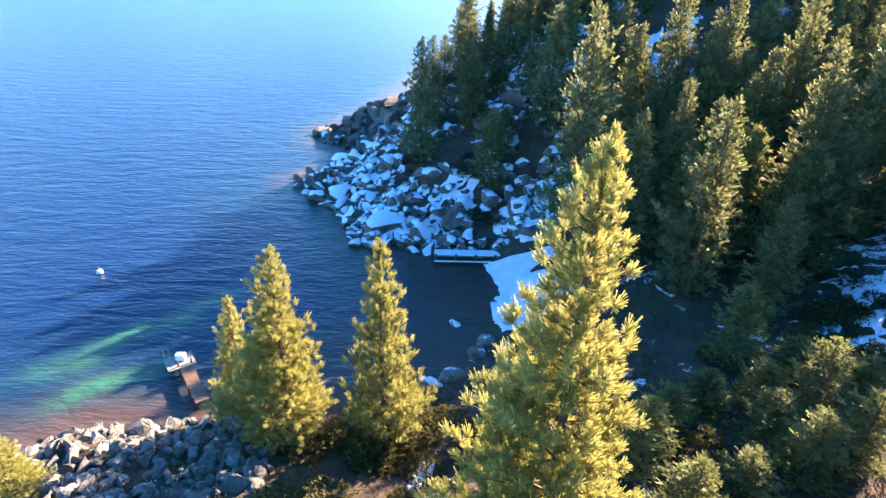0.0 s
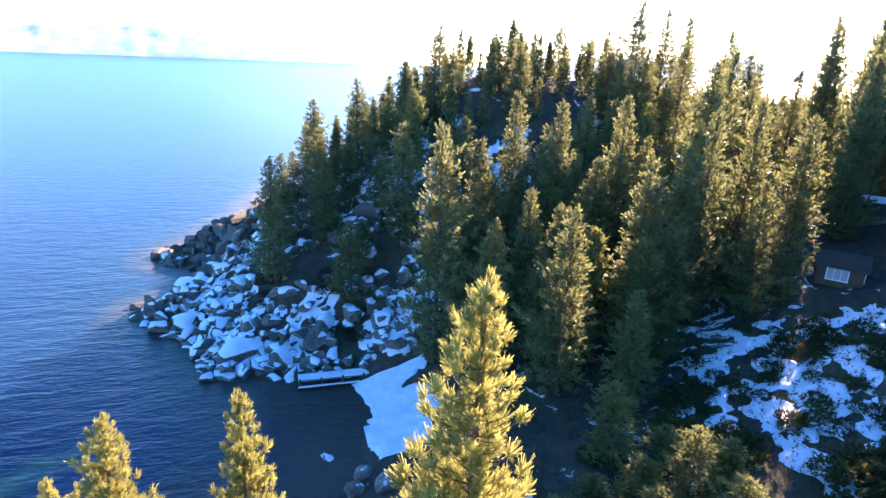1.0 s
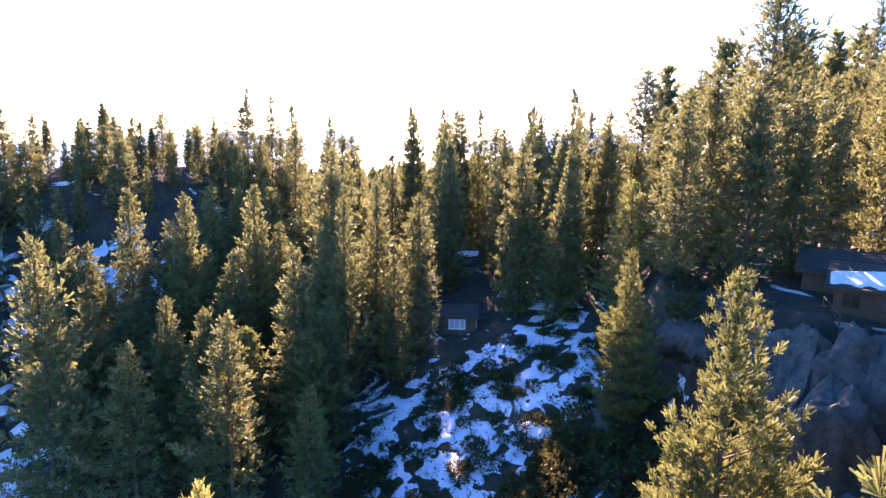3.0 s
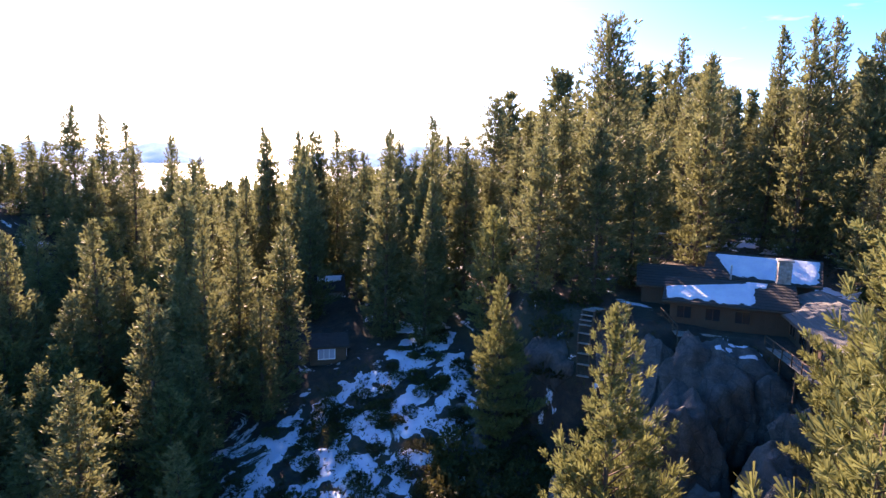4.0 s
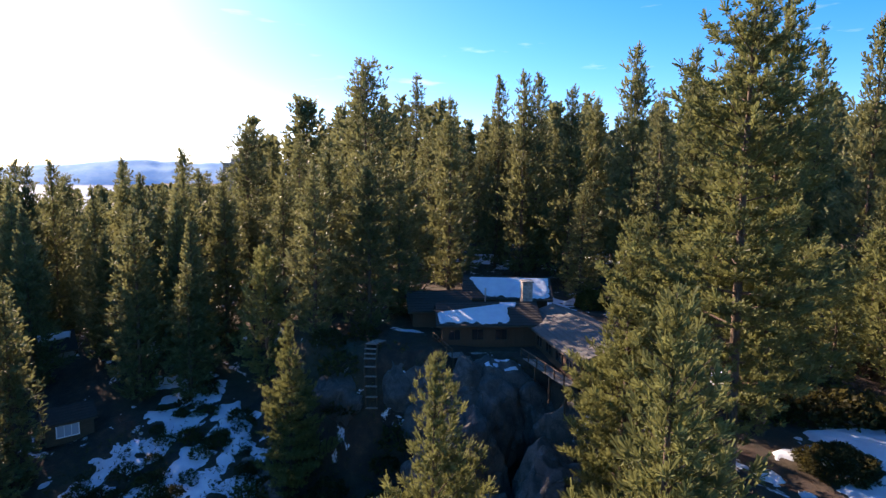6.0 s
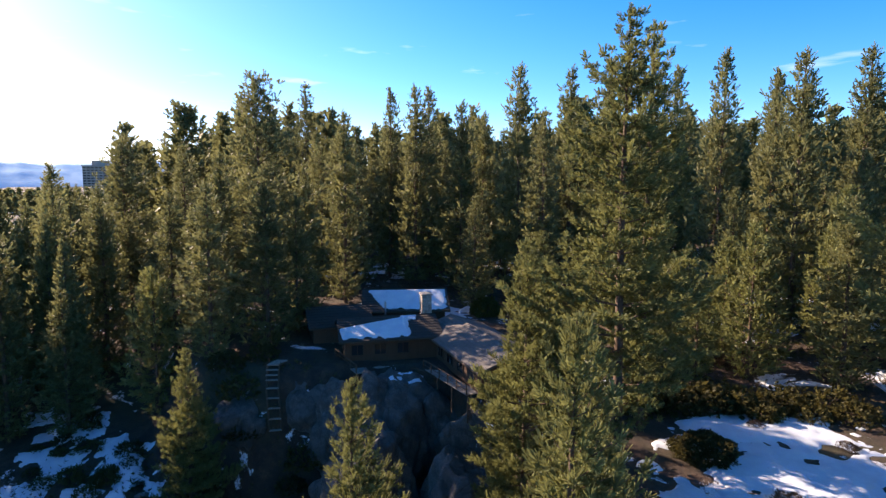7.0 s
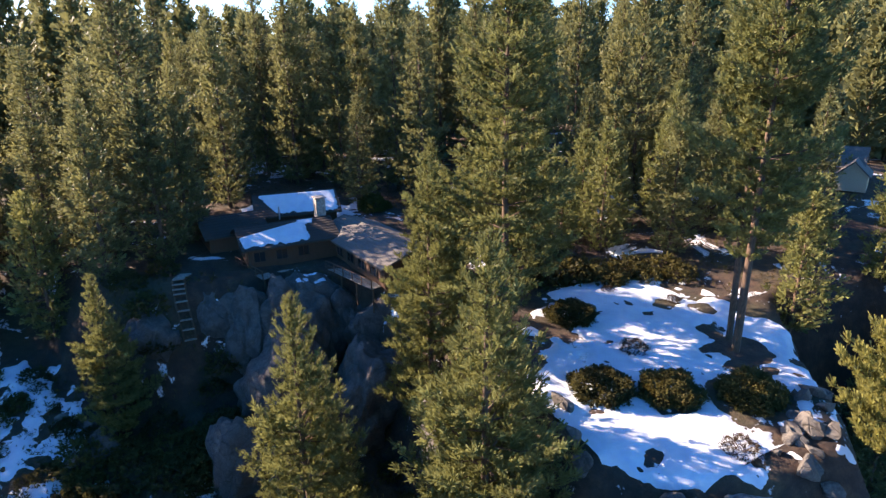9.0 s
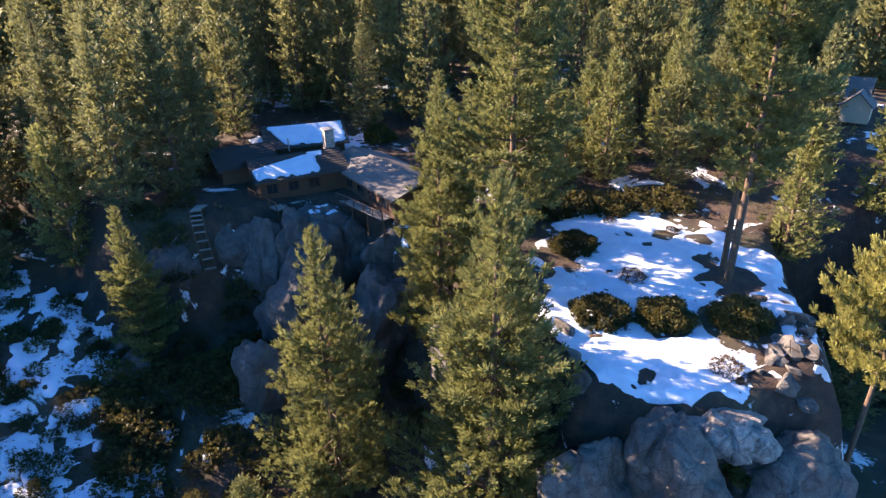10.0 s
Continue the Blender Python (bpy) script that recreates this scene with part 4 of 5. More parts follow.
# trees that stand out: kind, x, y, top
for k, x, y, top in ((2, 61.7, 16.1, 47.7), (0, 69.2, 6.8, 45.0), (0, 67.6, -15.4, 51.4), (0, 76.9, -3.6, 49.6), (1, 81.4, -6.4, 50.0), (0, 72.5, -9.1, 47.1), (1, 84.0, -1.0, 50.0), (2, 77.8, 33.6, 42.0), (1, 62.0, 36.1, 38.0), (1, 76.4, 49.6, 37.5),
                     (1, 70.2, 68.0, 37.2), (3, 100.4, 11.2, 53.5), (0, 44.0, 70.0, 32.6), (0, 21.3, 79.2, 31.8), (0, 15.3, 82.4, 25.5), (1, 7.1, 71.8, 21.2), (1, -1.8, 65.9, 19.6), (1, 3.6, 71.0, 19.8),
                     (0, 3.4, 77.4, 25.0), (0, 8.5, 75.7, 27.6), (4, 7.5, 64.1, 13.0), (0, 26.8, 60.2, 23.9), (1, 18.4, 63.0, 24.3), (0, 19.7, 60.5, 22.5), (1, 16.5, 53.6, 14.8), (1, 30.7, 41.4, 18.9), (4, 25.9, 46.4, 16.5),
                     (0, 29.4, 53.6, 21.5), (1, 45.5, 56.6, 32.4), (0, 39.5, 51.5, 31.0), (1, 62.8, 54.7, 34.6), (2, 91.8, 66.0, 35.4), (0, 81.0, -28.8, 54.1), (1, 51.5, -32.5, 50.5), (0, 65.4, -52.0, 51.5), (0, 45.2, -36.6, 49.6),
                     (0, 47.9, -47.7, 51.2), (1, 51.4, -38.8, 48.7), (0, 74.0, -31.3, 54.3), (1, 69.3, -38.8, 52.3), (4, 42.3, -26.4, 31.6), (4, 36.4, -24.0, 33.4), (1, 46.0, -30.0, 36.0), (0, 32.0, -29.0, 35.6), (0, 62.9, 45.2, 29.0), (0, 54.0, 33.0, 27.0), (0, 58.2, 24.5, 35.5), (0, 66.0, 20.0, 39.5), (0, 52.6, 15.2, 38.0), (0, 50.0, 20.0, 36.5), (1, 57.5, 12.5, 35.0),
                     (0, 12.6, 50.4, 25.0), (0, 20.5, 40.4, 20.0), (0, 28.6, 43.6, 23.3), (1, 22.3, 58.2, 27.1), (1, 26.9, 57.0, 26.6), (1, 32.5, 54.5, 27.2), (1, 35.2, 45.0, 26.8), (1, 41.1, 46.8, 27.6), (0, 43.7, 43.3, 26.7),
                     (0, 55.1, 38.4, 32.2), (4, 5.9, 60.7, 13.5), (1, 3.8, 68.9, 19.1), (1, -0.7, 71.3, 19.1), (4, 20.1, 31.6, 10.4), (4, 27.2, 40.4, 17.0), (1, 36.6, 49.0, 23.6), (1, 20.7, 49.4, 19.4), (1, 17.3, 54.4, 20.3), (0, 12.4, 65.7, 23.5),
                     # from (70, 61) on: pines added to cast shade on the gully
                     (1, 39.6, 42.8, 21.1), (4, 26.9, 51.1, 18.4), (3, 62.4, -7.6, 35.2), (0, 16.5, 46.5, 17.5), (1, 24.4, 36.6, 14.5), (0, 70.0, 61.0, 37.0), (0, 67.0, 64.5, 36.0), (1, 73.5, 57.0, 37.0), (0, 66.5, 58.8, 35.0), (0, 69.2, 57.0, 36.5), (1, 72.6, 60.6, 37.0), (1, 58.0, 50.8, 32.0), (0, 67.8, 48.8, 34.0), (1, 60.6, 41.6, 31.0),
                     (1, 60.4, 36.2, 33.0), (0, 64.4, 39.4, 34.0), (1, 67.5, 43.0, 35.5), (0, 70.5, 46.5, 36.5), (1, 56.6, 33.6, 31.0), (0, 73.0, 40.5, 37.0), (1, 68.4, 36.8, 36.0), (0, 63.6, 32.4, 36.0)):
    mids.plant(k, x, y, top=top)

# the wood round about
KEEP_CLEAR = [[(36, -9), (36, 4), (42, 12), (42, 16), (50, 17), (56, 12), (64, 8), (64, -8), (54, -10)], TERRACE, VALLEY, [(26, 24), (30, 18), (46, 20), (34, 30), (26, 30)],
              [(58, 46), (44, 37), (44, 46), (58, 60), (70, 58), (70, 48)], [(-20, 52), (13, 52), (13, 66), (2, 70), (-20, 98)], [(10, -21), (13.5, -23), (38, -58), (30, -62)], [(-30, -40), (-30, 36), (7, 36), (8, 10), (26, 8), (28, 26), (42, 26), (40, 10), (28, -6), (2, -30)],
              [(28, -52), (42, -52), (50, -70), (30, -72)], [(58, -14), (60, 6), (78, 3), (84, -12)]]
taken = [(o.matrix_basis.translation.x, o.matrix_basis.translation.y) for o in bpy.data.objects if o.name.startswith("pine_tree")]


def wood_zone(grove, kinds, poly, count, apart, tall, seed):
    r = np.random.default_rng(seed)
    px, py = [p[0] for p in poly], [p[1] for p in poly]
    n, made = 0, 0
    while made < count and n < count * 60:
        n += 1
        x, y = r.uniform(min(px), max(px)), r.uniform(min(py), max(py))
        a, b = np.array([x]), np.array([y])
        if inside_distance(poly, a, b)[0] < 0 or inside_distance(SHORE, a, b)[0] < 1.5 or any(inside_distance(c, a, b)[0] > -0.5 for c in KEEP_CLEAR):
            continue
        if any((x - u) ** 2 + (y - v) ** 2 < apart * apart for u, v in taken):
            continue
        taken.append((x, y))
        grove.plant(kinds[int(r.integers(len(kinds)))], x, y, tall=r.uniform(*tall))
        made += 1


wood_zone(mids, [0, 1, 1, 4], [(-4, 66), (14, 58), (40, 60), (56, 72), (52, 100), (0, 104)], 40, 2.6, (6, 10.5), 1)
wood_zone(mids, [0, 1, 4], [(14, 48), (28, 42), (44, 44), (58, 62), (40, 66), (14, 58)], 26, 2.8, (9, 15), 2)
wood_zone(mids, [0, 1, 3], [(42, 64), (52, 58), (58, 32), (84, 26), (96, 60), (70, 90), (48, 84)], 26, 4.4, (14, 20.5), 3)
wood_zone(mids, [0, 1, 3], [(54, 32), (58, 12), (90, 10), (90, 30)], 7, 4.6, (13, 20), 13)
wood_zone(mids, [0, 1, 2, 3], [(56, 16), (58, -30), (96, -40), (104, 20)], 22, 5.0, (17, 25), 4)
wood_zone(mids, [0, 1, 4], [(34, -24), (52, -30), (70, -62), (30, -70), (22, -44)], 18, 4.0, (9, 18), 5)
back_wood = Mass("back_forest", "close stand of dark pines behind the cabin", far_shapes)
wood_zone(back_wood, [0, 1, 2], [(100, 40), (84, -40), (120, -130), (210, -60), (200, 60)], 150, 4.4, (21, 30), 6)
wood_zone(back_wood, [0, 1, 2], [(30, -72), (84, -60), (130, -150), (20, -140)], 80, 4.6, (20, 29), 8)
back_wood.finish()
side_wood = Mass("back_forest", "close stand of dark pines between the point and the lake", far_shapes)
wood_zone(side_wood, [0, 1], [(44, 90), (96, 40), (190, 60), (170, 190), (40, 140)], 200, 3.8, (11, 15), 7)
side_wood.finish()
wood_zone(mids, [0, 4], [(48, 17.5), (58, 13), (72, 18), (66, 32), (54, 28)], 4, 4.0, (9, 14), 14)
wood_zone(mids, [4, 4, 1], [(36, -12), (50, -12), (62, -26), (48, -40), (33, -24)], 13, 3.6, (5, 9), 17)
wood_zone(mids, [0, 1, 4], [(13, -25), (24, -32), (30, -50), (14, -52), (4, -34)], 13, 3.4, (11, 18), 16)
hill_wood = Mass("hill_forest", "young pines over the top of the point", far_shapes)
wood_zone(hill_wood, [0, 1], [(4, 74), (22, 72), (60, 74), (62, 100), (8, 100)], 100, 2.3, (4.5, 7.5), 15)
hill_wood.finish()
wood_zone(mids, [4], [(8, 14), (24, 10), (26, 30), (10, 32)], 16, 2.4, (3, 6.5), 9)


def far_wood(name, count, seed, ring, label, size=1.0, coarse=False):
    """Woods too far off to count: one mesh of many small crowns."""
    r = np.random.default_rng(seed)
    v, f = pine_shape(seed, 20.0, 3.4, 0.06, 2.4, 4, 2.6, 6, 1.7, 0.4, False)[1] if coarse else pine_shape(seed, 20.0, 3.0, 0.06, 1.7, 4, 2.0, 6, 1.3, 0.36, False)[1]
    vs, fs, o, n = [], [], 0, 0
    while n < count:
        az, dist = math.radians(r.uniform(ring[0], ring[1])), math.exp(r.uniform(math.log(ring[2]), math.log(ring[3])))
        x, y = math.sin(az) * dist, math.cos(az) * dist
        if inside_distance(SHORE, np.array([x]), np.array([y]))[0] < 3:
            n += 0.2
            continue
        c, s, k = math.cos(dist), math.sin(dist), r.uniform(0.75, 1.25) * size
        p = v @ np.array([[c, s, 0], [-s, c, 0], [0, 0, 1]]) * [k * 1.2, k * 1.2, k]
        vs.append(p + [x, y, ground_z(x, y) - 0.5])
        fs.append(f + o)
        o += len(v)
        n += 1
    ob = new(name, mesh_of(name, np.concatenate(vs), np.concatenate(fs), NEEDLE_OLD, False))
    return tagged(ob, label, "forest", kind="stuff")


far_wood("far_forest", 200, 403, (25, 68, 170, 460), "low line of pines along the far side of the neck", 0.62)
far_wood("far_forest", 200, 401, (66, 150, 200, 480), "dense dark pine forest behind the cabin")
far_wood("far_forest", 560, 402, (112, 165, 330, 900), "pine forest on the rising hillside", 1.25, True)
far_wood("far_forest", 420, 404, (52, 112, 430, 1100), "wide pine forest below the hotel towers", 0.85, True)


# ---- brush ----
def bush_kind(seed, mat, label, group, blades=900, leaf=0.09, lean=0.85):
    r = np.random.default_rng(seed)
    d = r.normal(size=(blades, 3))
    d /= np.linalg.norm(d, axis=1)[:, None]
    d[:, 2] = np.abs(d[:, 2])
    lump = 0.84 + 0.3 * np.array([noise.noise(Vector(q * 2.2 + seed)) for q in d])
    c = d * (lump * r.uniform(0.55, 1.0, blades) ** 0.4)[:, None] * [1, 1, lean]
    v, f = tufts(c, d, leaf * 1.8, 5, leaf * 0.4, r, 0.2)
    ob = empty("bush", Matrix(), label, "bush", group)
    stems = []
    for _ in range(9):
        a, b = r.uniform(0, 6.28), r.uniform(0.3, 0.8)
        e = np.array([math.cos(a) * b, math.sin(a) * b, lean * r.uniform(0.4, 0.8)])
        stems.append(tube(np.array([[0, 0, -0.1], e * [0.4, 0.4, 0.6], e]), [0.03, 0.02, 0.008], 4))
    under(new("stem", mesh_of("stem", *gather(stems), BARK, True)), ob)
    under(new("leaves", mesh_of("leaves", v, f, mat, False)), ob)
    return ob


big_bush = Stock([bush_kind(501, SHRUB, "large rounded dark green bush in the snow", "bushes of the terrace", 2600, 0.075)])
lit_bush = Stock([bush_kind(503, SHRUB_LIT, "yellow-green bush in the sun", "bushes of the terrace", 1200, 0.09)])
twig_brush = Stock([bush_kind(504, SHRUB_DRY, "leafless red-brown brush between the boulders", "brush of the slope", 260, 0.13)])
dry_bush = Stock([bush_kind(502, SHRUB_DRY, "leafless brown bush in the snow", "bushes of the terrace", 900, 0.06)])
brush = Stock([bush_kind(510 + i, SHRUB, "low dark manzanita shrub standing in snow", "shrubs of the gully", 170, 0.15) for i in range(3)])
dark_brush = Stock([bush_kind(520 + i, SHRUB, "dense shaded brush on the slope", "brush of the slope", 200, 0.15) for i in range(2)])


def bush_at(stock, k, x, y, r, h=1.0):
    stock.place(k, Matrix.Translation((x, y, ground_z(x, y))) @ Matrix.Rotation(rng.uniform(0, 6.28), 4, "Z") @ Matrix.Diagonal((r, r, r * h, 1)))


for i, (x, y, r) in enumerate(BUSHES):
    bush_at(dry_bush if i in (3, 4, 6, 7) else big_bush, 0, x, y, r, 0.85)
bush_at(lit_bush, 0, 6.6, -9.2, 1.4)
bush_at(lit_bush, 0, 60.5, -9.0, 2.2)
n = 0
while n < 95:
    x, y = rng.uniform(26, 56), rng.uniform(22, 42)
    if inside_distance(VALLEY, np.array([x]), np.array([y]))[0] > 0.3:
        n += 1
        bush_at(brush, int(rng.integers(3)), x, y, rng.uniform(0.5, 1.25), 0.85)
n = 0
while n < 44:
    x, y = rng.uniform(4, 44), rng.uniform(-2, 34)
    a, b = np.array([x]), np.array([y])
    if inside_distance(SHORE, a, b)[0] > 2.5 and inside_distance(PLATEAU, a, b)[0] < -2 and inside_distance(VALLEY, a, b)[0] < 0:
        n += 1
        bush_at(dark_brush, int(rng.integers(2)), x, y, rng.uniform(0.8, 2.0), 0.9)
# brush at the foot of the near pines, on the bare parts of the point and on the flat behind the terrace
for n in range(34):
    bush_at(dark_brush, int(rng.integers(2)), rng.uniform(-9, 6) if n % 3 else rng.uniform(-6, 1), rng.uniform(13, 29), rng.uniform(0.9, 1.9), 0.8)
for x, y, r in BARE + BARE + BARE:
    a, k = rng.uniform(0, 6.28), r * rng.uniform(0.2, 0.85)
    bush_at(twig_brush, 0, x + k * math.cos(a), y + k * math.sin(a), rng.uniform(0.8, 1.6), 0.7)
for n in range(20):
    bush_at(dark_brush if n % 3 else twig_brush, 0, rng.uniform(33, 58), rng.uniform(-30, -12), rng.uniform(0.6, 1.6), 0.8)
for x, y, r in ((39, 10.5, 1.6), (40.5, 17.6, 1.5), (38, 17, 1.6), (36, 10, 1.3), (44, 19.5, 1.4), (48.5, 18.5, 1.6), (50, 15.5, 1.4), (46, 21, 1.2), (34, 16, 1.4)):
    bush_at(dark_brush, 1, x, y, r)


# thick brush between the rocks below the cabin and below the terrace
n = 0
while n < 44:
    x, y = rng.uniform(26, 47), rng.uniform(8, 24)
    if not (40 < x < 48.5 and 12.4 < y < 16.6) and inside_distance(PLATEAU, np.array([x]), np.array([y]))[0] < -1 and inside_distance(VALLEY, np.array([x]), np.array([y]))[0] < 0:
        n += 1
        bush_at(dark_brush, int(rng.integers(2)), x, y, rng.uniform(0.9, 2.2), 0.95)
for x, y, r in ((12.5, 1.5, 2.0), (14.5, 0.4, 2.2), (10.6, 1.2, 1.8), (16.5, 1.4, 2.0), (13.6, 3.4, 2.2), (9.0, 2.2, 1.9), (18.5, 2.4, 2.1), (11.4, -0.8, 1.5)):
    bush_at(dark_brush, 0, x, y, r)


# dark hedge of brush along the back of the terrace
for i in range(16):
    q = i / 15
    bush_at(dark_brush, i % 2, 34.0 - 5.5 * q + rng.uniform(-1.2, 1.2), -11.0 - 14.5 * q + rng.uniform(-1, 1), rng.uniform(1.2, 2.3), 0.9)


# ---- low growth on the bare ground ----
def undergrowth(name, polys, count, seed, label, mat, size=0.28):
    """Dry grass, twigs and seedlings too small and many to count."""
    r = np.random.default_rng(seed)
    pts = []
    for poly, share in polys:
        px, py = [p[0] for p in poly], [p[1] for p in poly]
        x, y = r.uniform(min(px), max(px), int(count * share * 3)), r.uniform(min(py), max(py), int(count * share * 3))
        ok = (inside_distance(poly, x, y) > 0) & (inside_distance(SHORE, x, y) > 0.8) & (fbm(x * 0.35, y * 0.35, seed) > 0.42)
        pts.append(np.stack([x[ok], y[ok]], -1)[:int(count * share)])
    p = np.concatenate(pts)
    c = np.stack([p[:, 0], p[:, 1], lies(p[:, 0], p[:, 1]) - 0.03], -1)
    w = np.stack([r.normal(size=len(c)) * 0.5, r.normal(size=len(c)) * 0.5, np.ones(len(c))], -1)
    v, f = tufts(c, w, size * r.uniform(0.5, 1.6, len(c)), 7, 0.035, r, 0.3, 0.8)
    tagged(new(name, mesh_of(name, v, f, mat, False)), label, "undergrowth", kind="stuff")


SLOPE = [(-24, 14), (6, 4), (30, -1), (44, 0), (50, 20), (50, 40), (30, 44), (12, 46), (6, 34), (-20, 28)]
FLAT = [(34, -12), (44, -4), (60, -12), (80, 10), (96, -20), (70, -60), (30, -60), (20, -28), (30, -22)]
undergrowth("undergrowth", [(SLOPE, 0.5), (FLAT, 0.3), ([(-16, 62), (10, 55), (40, 64), (40, 90), (0, 90)], 0.2)], 9000, 61, "dry grass and twigs on the forest floor", STRAW, 0.3)
undergrowth("undergrowth", [(SLOPE, 0.7), (FLAT, 0.3)], 5000, 62, "low green brush on the forest floor", SHRUB, 0.4)


# ---- buildings ----
def slab(a, b, c, d, thick):
    """A flat plate with these four upper corners."""
    bm = bmesh.new()
    up = [Vector(p) for p in (a, b, c, d)]
    n = (up[1] - up[0]).cross(up[3] - up[0]).normalized()
    if n.z < 0:
        n = -n
    v = [bm.verts.new(p) for p in up] + [bm.verts.new(p - n * thick) for p in up]
    for q in ((0, 1, 2, 3), (7, 6, 5, 4), (0, 4, 5, 1), (1, 5, 6, 2), (2, 6, 7, 3), (3, 7, 4, 0)):
        bm.faces.new([v[i] for i in q])
    return bm


def roof_courses(parent, a, b, c, d, rows, mat, name="shingle_course"):
    """Lapped courses of shingles up a roof plane from the eave a-b to the ridge d-c."""
    a, b, c, d = (Vector(p) for p in (a, b, c, d))
    n = (b - a).cross(d - a).normalized()
    if n.z < 0:
        n = -n
    for i in range(rows):
        s, e = i / rows, min(1, (i + 1.15) / rows)
        lo, hi = n * 0.05, n * 0.012
        part(name, slab(a.lerp(d, s) + lo, b.lerp(c, s) + lo, b.lerp(c, e) + hi, a.lerp(d, e) + hi, 0.025), mat, parent)


def snow_plate(parent, a, b, c, d, thick, seed, ragged=0.35, label="sheet of old snow"):
    """Snow on a roof plane: a sheet with a ragged rim; a-b is its lower side."""
    a, b, c, d = (Vector(p) for p in (a, b, c, d))
    n = (b - a).cross(d - a).normalized()
    if n.z < 0:
        n = -n
    r = np.random.default_rng(seed)
    N, M = 26, 12
    low = [0.10 * ragged * r.normal() + ragged * 0.25 * (float(fbm(np.array([i * 0.4]), np.array([seed]), seed)[0]) - 0.3) for i in range(N)]
    bm = bmesh.new()
    grid = []
    for i in range(N):
        s = i / (N - 1)
        col = []
        for j in range(M):
            t = low[i] + (1 - low[i]) * j / (M - 1)
            ss = min(max(s + (0.02 * r.normal() if i in (0, N - 1) else 0), 0), 1)
            p = a.lerp(b, ss).lerp(d.lerp(c, ss), t)
            edge = i in (0, N - 1) or j in (0, M - 1)
            col.append(bm.verts.new(p + n * (0.01 if edge else thick * (0.8 + 0.4 * r.random()))))
        grid.append(col)
    for i in range(N - 1):
        for j in range(M - 1):
            bm.faces.new((grid[i][j], grid[i + 1][j], grid[i + 1][j + 1], grid[i][j + 1]))
    return part("roof_snow", bm, SNOW, parent, label, True)


def window(parent, m, w, h, frame_mat, glass_mat=None, bars=1):
    """A framed window on a wall; m: its lower middle on the wall's face, x along the wall, y out of it."""
    fr = box(w + 0.16, 0.1, 0.09, m @ Matrix.Translation((0, 0.05, -0.05)))
    box(w + 0.16, 0.1, 0.09, m @ Matrix.Translation((0, 0.05, h - 0.02)), 0, fr)
    for s in (-1, 1):
        box(0.09, 0.1, h, m @ Matrix.Translation((s * (w / 2 + 0.02), 0.05, 0)), 0, fr)
    for k in range(bars):
        box(0.05, 0.08, h, m @ Matrix.Translation((w * ((k + 1) / (bars + 1) - 0.5), 0.055, 0)), 0, fr)
    win = part("window", fr, frame_mat, parent)
    part("pane", box(w, 0.03, h, m @ Matrix.Translation((0, 0.048, 0))), glass_mat or GLASS, win, "dark window glass")


def cladding(parent, m, length, tall, mat, width=0.22):
    """Upright boards along a wall face."""
    n = max(2, int(length / width))
    for i in range(n):
        part("board", box(length / n - 0.012, 0.04, tall, m @ Matrix.Translation((length * ((i + 0.5) / n - 0.5), 0.021, 0))), mat, parent)


def gable_block(parent, m, length, depth, wall, ridge, over, roof_mat, rows=8, wall_mat=None, boarded=True):
    """Walls and a pitched roof; the ridge runs along x. Returns its eaves and ridge in the thing's space."""
    wall_mat = wall_mat or SIDING
    for s in (-1, 1):
        w = part("wall", box(length, 0.2, wall, m @ Matrix.Translation((0, s * (depth / 2 - 0.1), 0))), wall_mat, parent)
        if boarded:
            cladding(w, m @ Matrix.Translation((0, s * depth / 2, 0.05)) @ (Matrix() if s > 0 else Matrix.Rotation(math.pi, 4, "Z")), length, wall - 0.1, wall_mat, 0.45)
        bm = bmesh.new()
        x0, x1 = s * (length / 2 - 0.2), s * length / 2
        pts = [(-depth / 2 + 0.2, 0), (depth / 2 - 0.2, 0), (depth / 2 - 0.2, wall), (0, ridge - 0.12), (-depth / 2 + 0.2, wall)]
        f0 = [bm.verts.new(m @ Vector((x0, y, z))) for y, z in pts]
        f1 = [bm.verts.new(m @ Vector((x1, y, z))) for y, z in pts]
        bm.faces.new(f0)
        bm.faces.new(f1[::-1])
        for i in range(5):
            bm.faces.new((f0[i], f0[(i + 1) % 5], f1[(i + 1) % 5], f1[i]))
        part("gable_wall", bm, wall_mat, parent)
    drop = (ridge - wall) / (depth / 2) * over
    planes = []
    for s in (-1, 1):
        e0, e1 = m @ Vector((-length / 2 - over, s * (depth / 2 + over), wall - drop)), m @ Vector((length / 2 + over, s * (depth / 2 + over), wall - drop))
        r0, r1 = m @ Vector((-length / 2 - over, 0, ridge)), m @ Vector((length / 2 + over, 0, ridge))
        roof = part("roof", slab(e0, e1, r1, r0, 0.16), roof_mat, parent)
        roof_courses(roof, e0, e1, r1, r0, rows, roof_mat)
        part("fascia", rod(e0 - Vector((0, 0, 0.12)), e1 - Vector((0, 0, 0.12)), 0.09, 6), LOGWOOD, parent)
        planes.append((e0, e1, r1, r0))
    part("ridge_cap", rod(planes[0][3], planes[0][2], 0.08, 6), roof_mat, parent)
    return planes


